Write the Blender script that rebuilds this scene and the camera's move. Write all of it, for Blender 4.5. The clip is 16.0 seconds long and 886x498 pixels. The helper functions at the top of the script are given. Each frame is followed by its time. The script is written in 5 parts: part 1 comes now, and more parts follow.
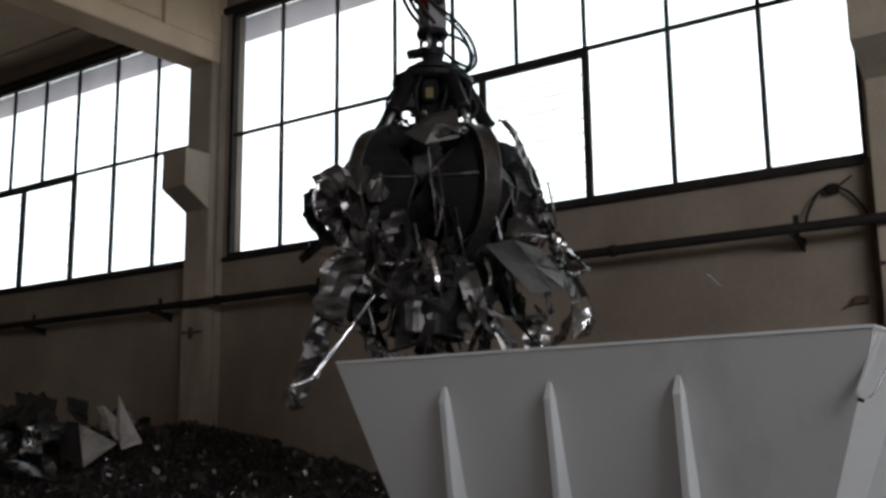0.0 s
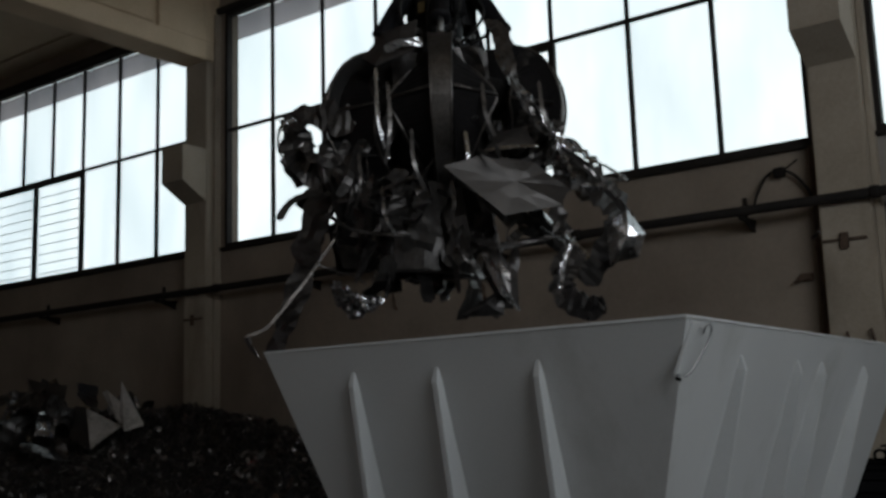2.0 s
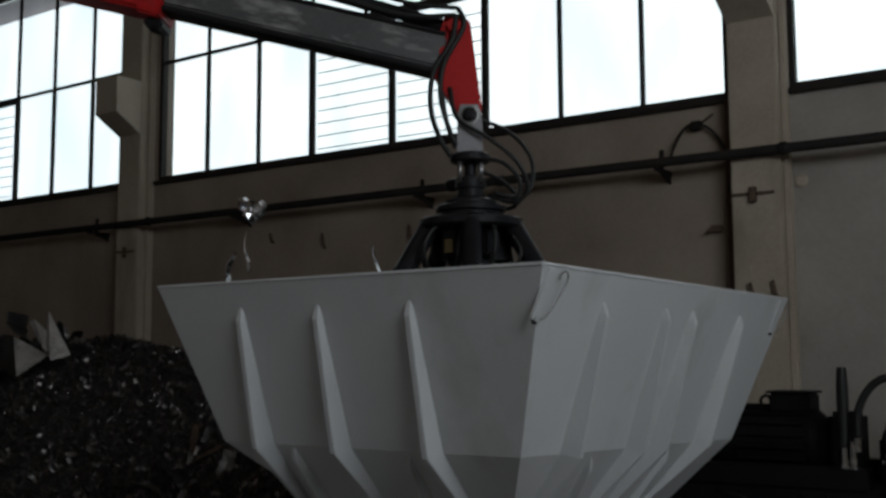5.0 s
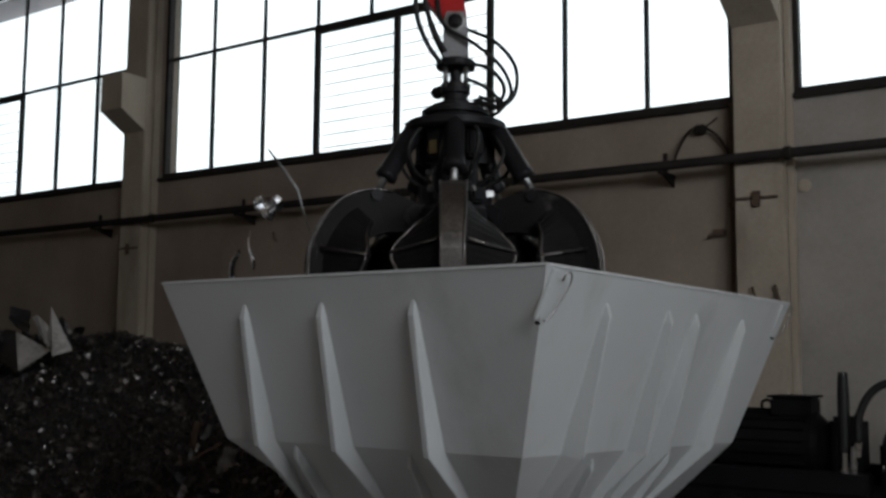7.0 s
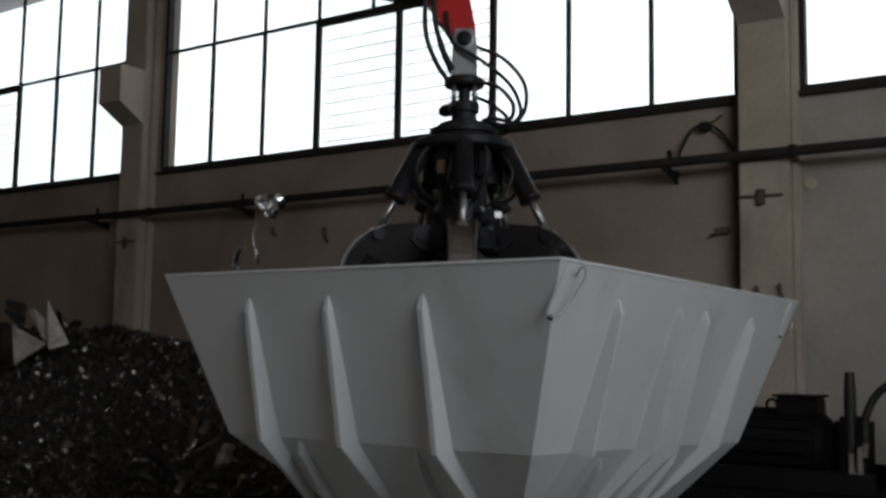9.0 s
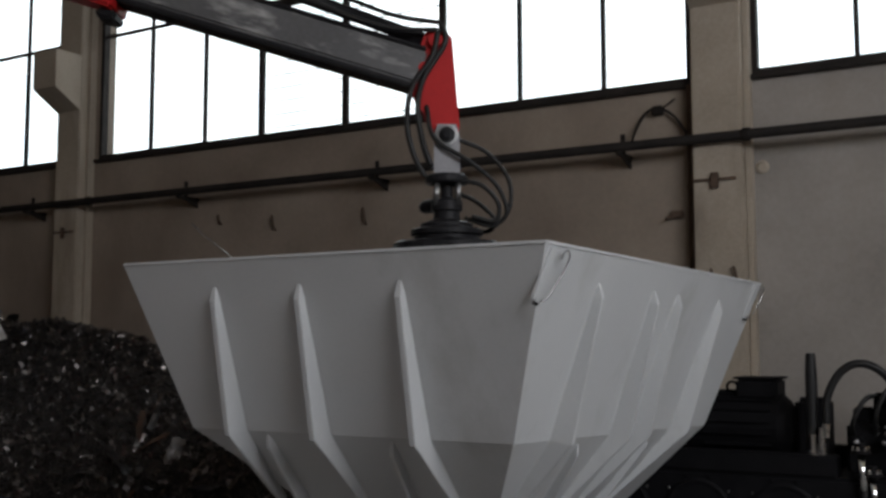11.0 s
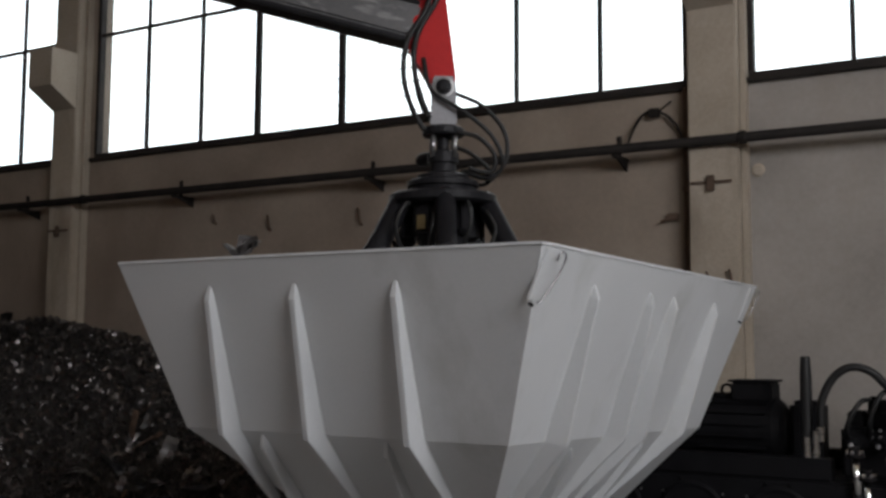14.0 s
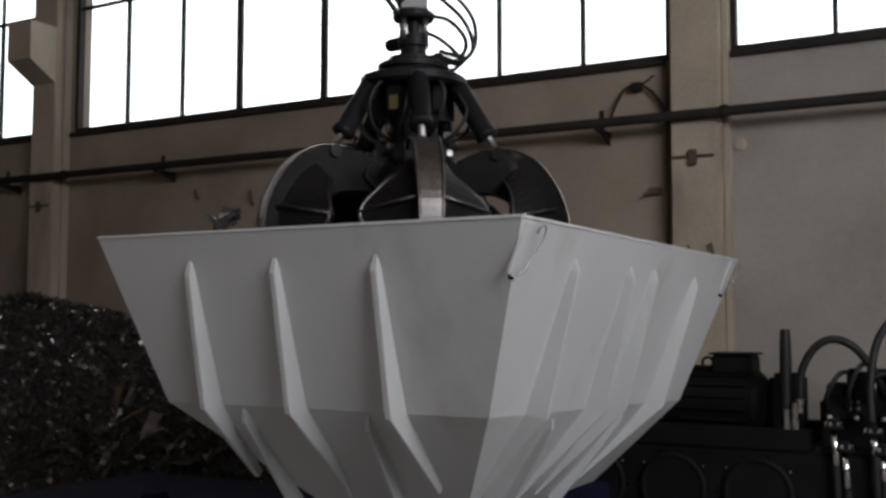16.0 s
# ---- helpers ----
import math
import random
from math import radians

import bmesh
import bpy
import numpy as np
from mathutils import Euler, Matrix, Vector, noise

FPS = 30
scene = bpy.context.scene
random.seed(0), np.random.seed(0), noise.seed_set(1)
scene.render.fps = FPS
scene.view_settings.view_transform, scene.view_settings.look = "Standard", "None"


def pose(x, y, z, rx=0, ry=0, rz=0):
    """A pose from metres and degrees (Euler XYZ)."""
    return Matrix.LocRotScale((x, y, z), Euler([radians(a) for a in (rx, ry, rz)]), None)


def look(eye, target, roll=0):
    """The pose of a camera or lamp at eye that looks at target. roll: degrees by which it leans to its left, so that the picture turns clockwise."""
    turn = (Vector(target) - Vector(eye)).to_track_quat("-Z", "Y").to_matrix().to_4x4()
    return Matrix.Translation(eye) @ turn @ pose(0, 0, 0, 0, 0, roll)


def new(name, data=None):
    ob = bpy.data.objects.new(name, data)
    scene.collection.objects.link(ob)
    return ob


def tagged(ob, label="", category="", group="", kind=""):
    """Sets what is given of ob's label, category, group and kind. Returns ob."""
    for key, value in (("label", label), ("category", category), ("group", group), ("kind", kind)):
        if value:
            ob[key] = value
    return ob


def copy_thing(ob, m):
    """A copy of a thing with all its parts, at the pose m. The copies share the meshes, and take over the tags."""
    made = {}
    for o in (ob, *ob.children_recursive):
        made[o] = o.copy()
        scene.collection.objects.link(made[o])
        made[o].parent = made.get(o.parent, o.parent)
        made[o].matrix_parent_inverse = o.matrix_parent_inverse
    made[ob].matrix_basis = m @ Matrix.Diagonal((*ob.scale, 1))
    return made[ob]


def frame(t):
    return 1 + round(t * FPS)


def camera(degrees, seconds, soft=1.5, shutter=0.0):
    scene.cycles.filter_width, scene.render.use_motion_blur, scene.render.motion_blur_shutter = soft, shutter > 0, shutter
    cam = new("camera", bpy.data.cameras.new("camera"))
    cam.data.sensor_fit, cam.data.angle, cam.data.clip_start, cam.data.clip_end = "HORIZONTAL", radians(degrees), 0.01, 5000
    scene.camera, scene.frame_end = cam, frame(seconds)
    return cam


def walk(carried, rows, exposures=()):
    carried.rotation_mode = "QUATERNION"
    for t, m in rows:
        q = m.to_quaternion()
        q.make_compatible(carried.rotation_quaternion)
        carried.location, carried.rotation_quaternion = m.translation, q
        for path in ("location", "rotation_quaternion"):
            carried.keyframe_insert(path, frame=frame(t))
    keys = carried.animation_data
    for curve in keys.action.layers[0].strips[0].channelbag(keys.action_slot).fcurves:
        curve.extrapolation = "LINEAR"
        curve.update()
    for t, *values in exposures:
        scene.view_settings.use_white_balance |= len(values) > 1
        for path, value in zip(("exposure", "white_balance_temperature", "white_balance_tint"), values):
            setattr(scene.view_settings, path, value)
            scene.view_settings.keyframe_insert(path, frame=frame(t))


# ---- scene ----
cam = camera(45.8, 16.0, 3.0, 0.4)
EXPOSURES = [(0, -0.78, 6750, 16), (0.5, -1.66, 7100, 19), (1.0, -1.85, 6600, 11), (1.5, -1.7, 6580, 10), (2.5, -1.7, 6550, 10), (3.0, -1.7, 6450, 9), (3.5, -1.87, 6000, 6), (4.0, -2.05, 5950, 8), (4.5, -1.9, 6080, 8), (5.0, -1.55, 6500, 10), (7.5, -1.12, 6600, 12), (9.0, -1.12, 6600, 12), (10.0, -1.08, 6650, 14), (11.3, -0.67, 6750, 16), (12.5, -0.50, 6820, 17), (16.0, -0.52, 6800, 17)]
PATH = [
    (0, (2.689, -3.123, 1.688), (1.566, -1.509, 2.051), -0.7),
    (0.5, (2.795, -3.109, 1.691), (1.673, -1.495, 2.058), -0.2),
    (1, (3.03, -3.065, 1.683), (1.856, -1.479, 2.005), 0.4),
    (1.2, (3.118, -3.078, 1.689), (1.96, -1.476, 1.997), 0.3),
    (1.5, (3.236, -3.119, 1.696), (2.089, -1.51, 2.004), -1.8),
    (1.7, (3.301, -3.19, 1.689), (2.16, -1.578, 2.007), -3.0),
    (2, (3.421, -3.257, 1.686), (2.245, -1.671, 2.006), -1.8),
    (2.2, (3.486, -3.283, 1.694), (2.316, -1.696, 2.032), -1.2),
    (2.5, (3.577, -3.255, 1.707), (2.369, -1.709, 2.098), -1.7),
    (2.7, (3.659, -3.255, 1.688), (2.428, -1.725, 2.066), -0.7),
    (3, (3.78, -3.263, 1.695), (2.561, -1.714, 2.034), -1.3),
    (3.2, (3.818, -3.265, 1.701), (2.65, -1.673, 2.021), -1.8),
    (3.5, (3.798, -3.222, 1.693), (2.658, -1.607, 1.994), -1.4),
    (4, (3.796, -3.215, 1.68), (2.662, -1.587, 1.93), -0.7),
    (4.5, (3.776, -3.213, 1.672), (2.673, -1.559, 1.894), -0.3),
    (5, (3.769, -3.212, 1.671), (2.648, -1.568, 1.877), -0.3),
    (7.5, (3.766, -3.229, 1.665), (2.644, -1.587, 1.876), 0.5),
    (8, (3.765, -3.223, 1.675), (2.646, -1.58, 1.894), 0.2),
    (8.5, (3.751, -3.205, 1.67), (2.626, -1.566, 1.889), 0.6),
    (9, (3.677, -3.201, 1.657), (2.562, -1.553, 1.86), 0.9),
    (9.5, (3.569, -3.219, 1.661), (2.547, -1.511, 1.857), 0.6),
    (10, (3.497, -3.19, 1.654), (2.49, -1.472, 1.833), -0.1),
    (12.5, (3.472, -3.183, 1.657), (2.456, -1.471, 1.845), 0.1),
    (13, (3.476, -3.183, 1.654), (2.483, -1.458, 1.849), 0.1),
    (13.5, (3.473, -3.178, 1.652), (2.471, -1.458, 1.839), 0.2),
    (14, (3.47, -3.178, 1.652), (2.467, -1.458, 1.836), 0.3),
    (14.5, (3.476, -3.175, 1.652), (2.474, -1.454, 1.834), 0.5),
    (15, (3.474, -3.175, 1.652), (2.461, -1.459, 1.828), 0.7),
    (15.5, (3.476, -3.175, 1.649), (2.473, -1.452, 1.803), 0.7),
    (16, (3.485, -3.17, 1.646), (2.505, -1.432, 1.783), 0.1),
]
walk(cam, [(t, look(eye, target, roll)) for t, eye, target, roll in PATH], EXPOSURES)

# ---- world, sun, large lights, exposure ----
world = bpy.data.worlds.new("overcast_sky")
world.use_nodes = True
scene.world = world
wn = world.node_tree.nodes
sky = wn.new("ShaderNodeTexSky")
sky.sky_type, sky.sun_disc = "NISHITA", False
sky.sun_elevation, sky.sun_rotation = radians(50), radians(150)
sky.air_density, sky.dust_density, sky.ozone_density = 1.0, 6.0, 1.0
wn["Background"].inputs["Strength"].default_value = 0.15
world.node_tree.links.new(sky.outputs["Color"], wn["Background"].inputs["Color"])
sun = new("sun", bpy.data.lights.new("sun", "SUN"))
sun.data.energy, sun.data.angle, sun.data.color = 1.0, radians(15), (1.0, 0.96, 0.9)
sun.matrix_world = look((6, -10, 14), (0, 0, 0))


def window_light(name, m, width, height, power, colour):
    """Daylight in a window opening outside the view."""
    ob = new(name, bpy.data.lights.new(name, "AREA"))
    ob.data.shape, ob.data.size, ob.data.size_y = "RECTANGLE", width, height
    ob.data.energy, ob.data.color = power, colour
    ob.matrix_world = m
    return ob


window_light("window_light_south", look((-2, -11.7, 5.3), (-2, 0, 3.4)), 18, 2.8, 55, (1.0, 0.94, 0.88))
window_light("window_light_east", look((8.95, -3.3, 5.2), (1.2, 0.6, 1.6)), 5.4, 2.6, 1080, (0.88, 0.95, 1.0))

# ---- materials ----


def nodes_of(mat):
    mat.use_nodes = True
    nt = mat.node_tree
    return nt, nt.nodes, nt.links, nt.nodes["Principled BSDF"]


def surface(name, dark, light, rough=0.6, metal=0.0, scale=6.0, fine=60.0, bump=0.15, spread=0.5, island=0.0, objects=0.0, stains=None, spec=0.5):
    """A surface with two scales of variation, bump and optional stains."""
    mat = bpy.data.materials.new(name)
    nt, n, lk, p = nodes_of(mat)
    co = n.new("ShaderNodeTexCoord")
    big, small = n.new("ShaderNodeTexNoise"), n.new("ShaderNodeTexNoise")
    big.inputs["Scale"].default_value, big.inputs["Detail"].default_value = scale, 6
    small.inputs["Scale"].default_value, small.inputs["Detail"].default_value = fine, 3
    for q in (big, small):
        lk.new(co.outputs["Object"], q.inputs["Vector"])
    mix = n.new("ShaderNodeMath")
    mix.operation = "MULTIPLY_ADD"
    mix.inputs[1].default_value = spread
    lk.new(small.outputs["Fac"], mix.inputs[0])
    half = n.new("ShaderNodeMath")
    half.operation = "MULTIPLY_ADD"
    half.inputs[1].default_value, half.inputs[2].default_value = 1.6 * (1 - spread), -0.3 * (1 - spread)
    lk.new(big.outputs["Fac"], half.inputs[0])
    lk.new(half.outputs[0], mix.inputs[2])
    last = mix.outputs[0]
    if island or objects:
        src = n.new("ShaderNodeNewGeometry").outputs["Random Per Island"] if island else n.new("ShaderNodeObjectInfo").outputs["Random"]
        add = n.new("ShaderNodeMath")
        add.operation = "MULTIPLY_ADD"
        add.inputs[1].default_value = island or objects
        lk.new(src, add.inputs[0])
        lk.new(last, add.inputs[2])
        last = add.outputs[0]
    ramp = n.new("ShaderNodeValToRGB")
    ramp.color_ramp.elements[0].position, ramp.color_ramp.elements[1].position = 0.25, 0.85 + (island or objects) * 0.8
    ramp.color_ramp.elements[0].color, ramp.color_ramp.elements[1].color = (*dark, 1), (*light, 1)
    lk.new(last, ramp.inputs["Fac"])
    colour = ramp.outputs["Color"]
    if stains:
        tone, size, low, high, stretch = stains
        mp = n.new("ShaderNodeMapping")
        mp.inputs["Scale"].default_value = stretch
        lk.new(co.outputs["Object"], mp.inputs["Vector"])
        st = n.new("ShaderNodeTexNoise")
        st.inputs["Scale"].default_value, st.inputs["Detail"].default_value, st.inputs["Roughness"].default_value = size, 8, 0.65
        lk.new(mp.outputs["Vector"], st.inputs["Vector"])
        rr = n.new("ShaderNodeMapRange")
        rr.inputs["From Min"].default_value, rr.inputs["From Max"].default_value = low, high
        lk.new(st.outputs["Fac"], rr.inputs["Value"])
        mx = n.new("ShaderNodeMix")
        mx.data_type = "RGBA"
        lk.new(rr.outputs["Result"], mx.inputs["Factor"])
        lk.new(colour, mx.inputs["A"])
        mx.inputs["B"].default_value = (*tone, 1)
        colour = mx.outputs["Result"]
    lk.new(colour, p.inputs["Base Color"])
    p.inputs["Metallic"].default_value, p.inputs["Specular IOR Level"].default_value = metal, spec
    rg = n.new("ShaderNodeMapRange")
    rg.inputs["To Min"].default_value, rg.inputs["To Max"].default_value = max(0.05, rough - 0.12), min(1, rough + 0.12)
    lk.new(small.outputs["Fac"], rg.inputs["Value"])
    lk.new(rg.outputs["Result"], p.inputs["Roughness"])
    if bump:
        b = n.new("ShaderNodeBump")
        b.inputs["Strength"].default_value, b.inputs["Distance"].default_value = bump, 0.01
        lk.new(mix.outputs[0], b.inputs["Height"])
        lk.new(b.outputs["Normal"], p.inputs["Normal"])
    return mat


M_WALL = surface("wall_plaster", (0.172, 0.137, 0.108), (0.302, 0.252, 0.204), 0.9, scale=0.9, fine=28, bump=0.2, spread=0.3, stains=((0.17, 0.13, 0.10), 0.7, 0.54, 0.80, (1, 1, 0.35)))
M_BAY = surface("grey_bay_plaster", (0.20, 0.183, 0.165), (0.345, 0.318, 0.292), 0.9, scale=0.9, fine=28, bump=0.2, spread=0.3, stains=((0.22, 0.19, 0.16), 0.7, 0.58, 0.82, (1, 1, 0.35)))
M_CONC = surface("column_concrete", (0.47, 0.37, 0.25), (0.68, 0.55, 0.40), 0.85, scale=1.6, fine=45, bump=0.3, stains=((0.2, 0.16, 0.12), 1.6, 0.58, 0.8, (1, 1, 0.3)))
# the columns' concrete, in a darker tone than the roof beams
M_COLUMN = surface("darker_column_concrete", (0.255, 0.215, 0.168), (0.41, 0.357, 0.293), 0.85, scale=1.6, fine=45, bump=0.3, stains=((0.16, 0.13, 0.10), 1.6, 0.55, 0.78, (1, 1, 0.3)))
M_CEIL = surface("ceiling_concrete", (0.35, 0.275, 0.19), (0.51, 0.415, 0.30), 0.9, scale=0.8, fine=30, bump=0.2)
M_FLOOR = surface("floor_concrete", (0.15, 0.143, 0.135), (0.29, 0.28, 0.265), 0.75, scale=0.6, fine=25, bump=0.3, stains=((0.09, 0.084, 0.08), 0.8, 0.5, 0.75, (1, 1, 1)))
M_FRAME = surface("window_steel", (0.012, 0.0105, 0.010), (0.035, 0.030, 0.027), 0.65, 0.1, scale=5, fine=70, spec=0.2)
M_HOPPER = surface("grey_primer", (0.392, 0.402, 0.407), (0.455, 0.468, 0.471), 0.55, 0.0, scale=1.5, fine=90, bump=0.06, stains=((0.31, 0.31, 0.30), 2.2, 0.55, 0.8, (1, 1, 0.4)))
M_WELD = surface("weld_edge", (0.395, 0.405, 0.41), (0.485, 0.495, 0.498), 0.5, 0.0, scale=8, fine=120, bump=0.2)
M_BLACK = surface("black_grease_steel", (0.006, 0.006, 0.0072), (0.016, 0.0155, 0.017), 0.45, 0.0, scale=9, fine=90, bump=0.12, spec=0.10)
M_TINE = surface("worn_dark_steel", (0.006, 0.0056, 0.006), (0.016, 0.0148, 0.0152), 0.5, 0.0, scale=6, fine=60, bump=0.25, stains=((0.06, 0.055, 0.05), 5.0, 0.62, 0.76, (1, 1, 1)), spec=0.05)
M_SPINE = surface("polished_tine_back", (0.05, 0.046, 0.044), (0.20, 0.185, 0.175), 0.33, 0.85, scale=5, fine=80, bump=0.15)
M_CHROME = surface("chrome_rod", (0.6, 0.6, 0.6), (0.8, 0.8, 0.8), 0.15, 1.0, scale=4, fine=90, bump=0.02)
M_STEEL = surface("dull_bright_steel", (0.15, 0.15, 0.15), (0.33, 0.33, 0.33), 0.35, 0.9, scale=9, fine=90, bump=0.1)
M_RED = surface("red_paint", (0.27, 0.007, 0.008), (0.40, 0.015, 0.014), 0.45, 0.0, scale=4, fine=60, bump=0.08, spec=0.15, stains=((0.06, 0.03, 0.03), 6, 0.62, 0.75, (1, 1, 1)))
M_BOOM = surface("boom_grey_paint", (0.04, 0.04, 0.042), (0.088, 0.088, 0.09), 0.5, 0.2, scale=3, fine=50, bump=0.15, stains=((0.27, 0.27, 0.265), 9, 0.50, 0.66, (0.25, 1, 1)))
M_LINK = surface("link_grey_paint", (0.13, 0.13, 0.14), (0.23, 0.23, 0.24), 0.5, 0.1, scale=6, fine=70)
M_RUBBER = surface("hose_rubber", (0.010, 0.010, 0.010), (0.018, 0.018, 0.018), 0.5, 0.0, scale=10, fine=120, bump=0.1, spec=0.2)
M_PIPE = surface("pipe_dark_paint", (0.008, 0.007, 0.0065), (0.024, 0.020, 0.018), 0.75, 0.0, scale=4, fine=60, spec=0.15)
M_RUST = surface("rusty_iron", (0.05, 0.032, 0.022), (0.13, 0.085, 0.06), 0.85, 0.2, scale=8, fine=90, bump=0.4)
M_SHEET = surface("scrap_sheet_steel", (0.022, 0.020, 0.020), (0.15, 0.142, 0.14), 0.30, 0.9, scale=3, fine=30, bump=0.3, spread=0.3, objects=0.5)
M_SHINY = surface("bright_scrap", (0.30, 0.30, 0.31), (0.62, 0.62, 0.63), 0.24, 1.0, scale=6, fine=40, bump=0.35)
M_PLATE = surface("dull_grey_plate", (0.032, 0.029, 0.028), (0.09, 0.083, 0.08), 0.42, 0.6, scale=2, fine=30, bump=0.12, spread=0.3)
# bare stained sheet; window glare is put into its pale, less metallic base colour
M_FOIL = surface("bare_sheet_with_glare", (0.34, 0.33, 0.32), (0.66, 0.65, 0.64), 0.36, 0.35, scale=7, fine=40, bump=0.35, stains=((0.14, 0.13, 0.125), 6.0, 0.5, 0.68, (1, 1, 1)))
M_DARKSCRAP = surface("dark_scrap", (0.013, 0.012, 0.0125), (0.085, 0.08, 0.078), 0.34, 0.8, scale=5, fine=40, bump=0.3, objects=0.4)
M_CHIP = surface("scrap_chips", (0.012, 0.011, 0.011), (0.125, 0.115, 0.110), 0.32, 0.9, scale=8, fine=60, bump=0.2, island=1.0)
M_HEAP = surface("heap_dirt", (0.008, 0.007, 0.007), (0.03, 0.026, 0.023), 0.8, 0.1, scale=9, fine=70, bump=0.6)
M_BLUE = surface("navy_machine_paint", (0.004, 0.005, 0.013), (0.009, 0.011, 0.028), 0.85, 0.0, scale=3, fine=60, spec=0.05)
M_MACHINE = surface("black_machine_paint", (0.004, 0.004, 0.0046), (0.010, 0.0098, 0.011), 0.6, 0.0, scale=4, fine=70, spec=0.07)
M_TAG = surface("brass_tag", (0.10, 0.07, 0.03), (0.24, 0.18, 0.08), 0.5, 0.4, scale=8, fine=80)
M_WIRE = surface("grey_wire", (0.16, 0.16, 0.17), (0.28, 0.28, 0.29), 0.6, 0.3)


def glass():
    mat = bpy.data.materials.new("dusty_window_glass")
    nt, n, lk, p = nodes_of(mat)
    n.remove(p)
    co, no = n.new("ShaderNodeTexCoord"), n.new("ShaderNodeTexNoise")
    mp = n.new("ShaderNodeMapping")
    mp.inputs["Scale"].default_value = (1, 1, 0.35)
    lk.new(co.outputs["Object"], mp.inputs["Vector"])
    no.inputs["Scale"].default_value, no.inputs["Detail"].default_value = 1.6, 6
    lk.new(mp.outputs["Vector"], no.inputs["Vector"])
    ramp = n.new("ShaderNodeValToRGB")
    ramp.color_ramp.elements[0].position, ramp.color_ramp.elements[1].position = 0.3, 0.72
    ramp.color_ramp.elements[0].color, ramp.color_ramp.elements[1].color = (0.80, 0.84, 0.85, 1), (0.95, 0.97, 0.97, 1)
    lk.new(no.outputs["Fac"], ramp.inputs["Fac"])
    tr, gl, mx = n.new("ShaderNodeBsdfTransparent"), n.new("ShaderNodeBsdfGlossy"), n.new("ShaderNodeMixShader")
    lk.new(ramp.outputs["Color"], tr.inputs["Color"])
    gl.inputs["Roughness"].default_value = 0.08
    lw, pw = n.new("ShaderNodeLayerWeight"), n.new("ShaderNodeMath")
    pw.operation = "POWER"
    pw.inputs[1].default_value = 5.0
    lk.new(lw.outputs["Facing"], pw.inputs[0])
    lk.new(pw.outputs[0], mx.inputs[0])
    lk.new(tr.outputs[0], mx.inputs[1])
    lk.new(gl.outputs[0], mx.inputs[2])
    lk.new(mx.outputs[0], n["Material Output"].inputs["Surface"])
    return mat


M_GLASS = glass()


def milky():
    """Translucent roofing sheet."""
    mat = bpy.data.materials.new("milky_roof_sheet")
    nt, n, lk, p = nodes_of(mat)
    p.inputs["Base Color"].default_value, p.inputs["Roughness"].default_value = (0.8, 0.8, 0.82, 1), 0.7
    tr, mx = n.new("ShaderNodeBsdfTranslucent"), n.new("ShaderNodeMixShader")
    tr.inputs["Color"].default_value = (0.85, 0.83, 0.85, 1)
    no, rp = n.new("ShaderNodeTexNoise"), n.new("ShaderNodeMapRange")
    no.inputs["Scale"].default_value = 3.0
    rp.inputs["To Min"].default_value, rp.inputs["To Max"].default_value = 0.55, 0.75
    lk.new(no.outputs["Fac"], rp.inputs["Value"])
    lk.new(rp.outputs["Result"], mx.inputs[0])
    lk.new(p.outputs[0], mx.inputs[1])
    lk.new(tr.outputs[0], mx.inputs[2])
    lk.new(mx.outputs[0], n["Material Output"].inputs["Surface"])
    return mat


M_EAVE = milky()
M_YARD = surface("pale_concrete_yard", (0.36, 0.35, 0.34), (0.52, 0.51, 0.49), 0.9, scale=0.05, fine=2.0, bump=0.1)

# ---- mesh helpers ----


def finish(name, bm, mats, parent=None, label="", smooth=False):
    me = bpy.data.meshes.new(name)
    if smooth:
        for f in bm.faces:
            f.smooth = True
    bm.normal_update()
    bm.to_mesh(me)
    bm.free()
    for mt in mats if isinstance(mats, (list, tuple)) else [mats]:
        me.materials.append(mt)
    ob = new(name, me)
    if parent:
        ob.parent = parent
    if label:
        ob["label"] = label
    return ob


def part(name, bm, mat, parent, label="", smooth=False):
    return finish(name, bm, mat, parent, label, smooth)


def empty(name, m=None):
    ob = new(name)
    ob.empty_display_size = 0.1
    if m is not None:
        ob.matrix_world = m
    return ob


def box(bm, x0, x1, y0, y1, z0, z1, bev=0.0, m=None):
    made = bmesh.ops.create_cube(bm, size=1)["verts"]
    for v in made:
        v.co = Vector(((x0 + x1) / 2 + v.co.x * (x1 - x0), (y0 + y1) / 2 + v.co.y * (y1 - y0), (z0 + z1) / 2 + v.co.z * (z1 - z0)))
        if m is not None:
            v.co = m @ v.co
    if bev:
        edges = {e for v in made for e in v.link_edges}
        bmesh.ops.bevel(bm, geom=list(edges), offset=bev, segments=2, affect="EDGES", clamp_overlap=True)
    return bm


def tube(bm, a, b, r0, r1=None, seg=16, caps=True):
    """A round bar from a to b."""
    a, b = Vector(a), Vector(b)
    r1 = r0 if r1 is None else r1
    turn = (b - a).to_track_quat("Z", "Y").to_matrix()
    rings = []
    for p, r in ((a, r0), (b, r1)):
        rings.append([bm.verts.new(p + turn @ Vector((r * math.cos(2 * math.pi * i / seg), r * math.sin(2 * math.pi * i / seg), 0))) for i in range(seg)])
    for i in range(seg):
        j = (i + 1) % seg
        f = bm.faces.new((rings[0][i], rings[0][j], rings[1][j], rings[1][i]))
        f.smooth = True
    if caps:
        bm.faces.new(rings[0][::-1])
        bm.faces.new(rings[1])
    return bm


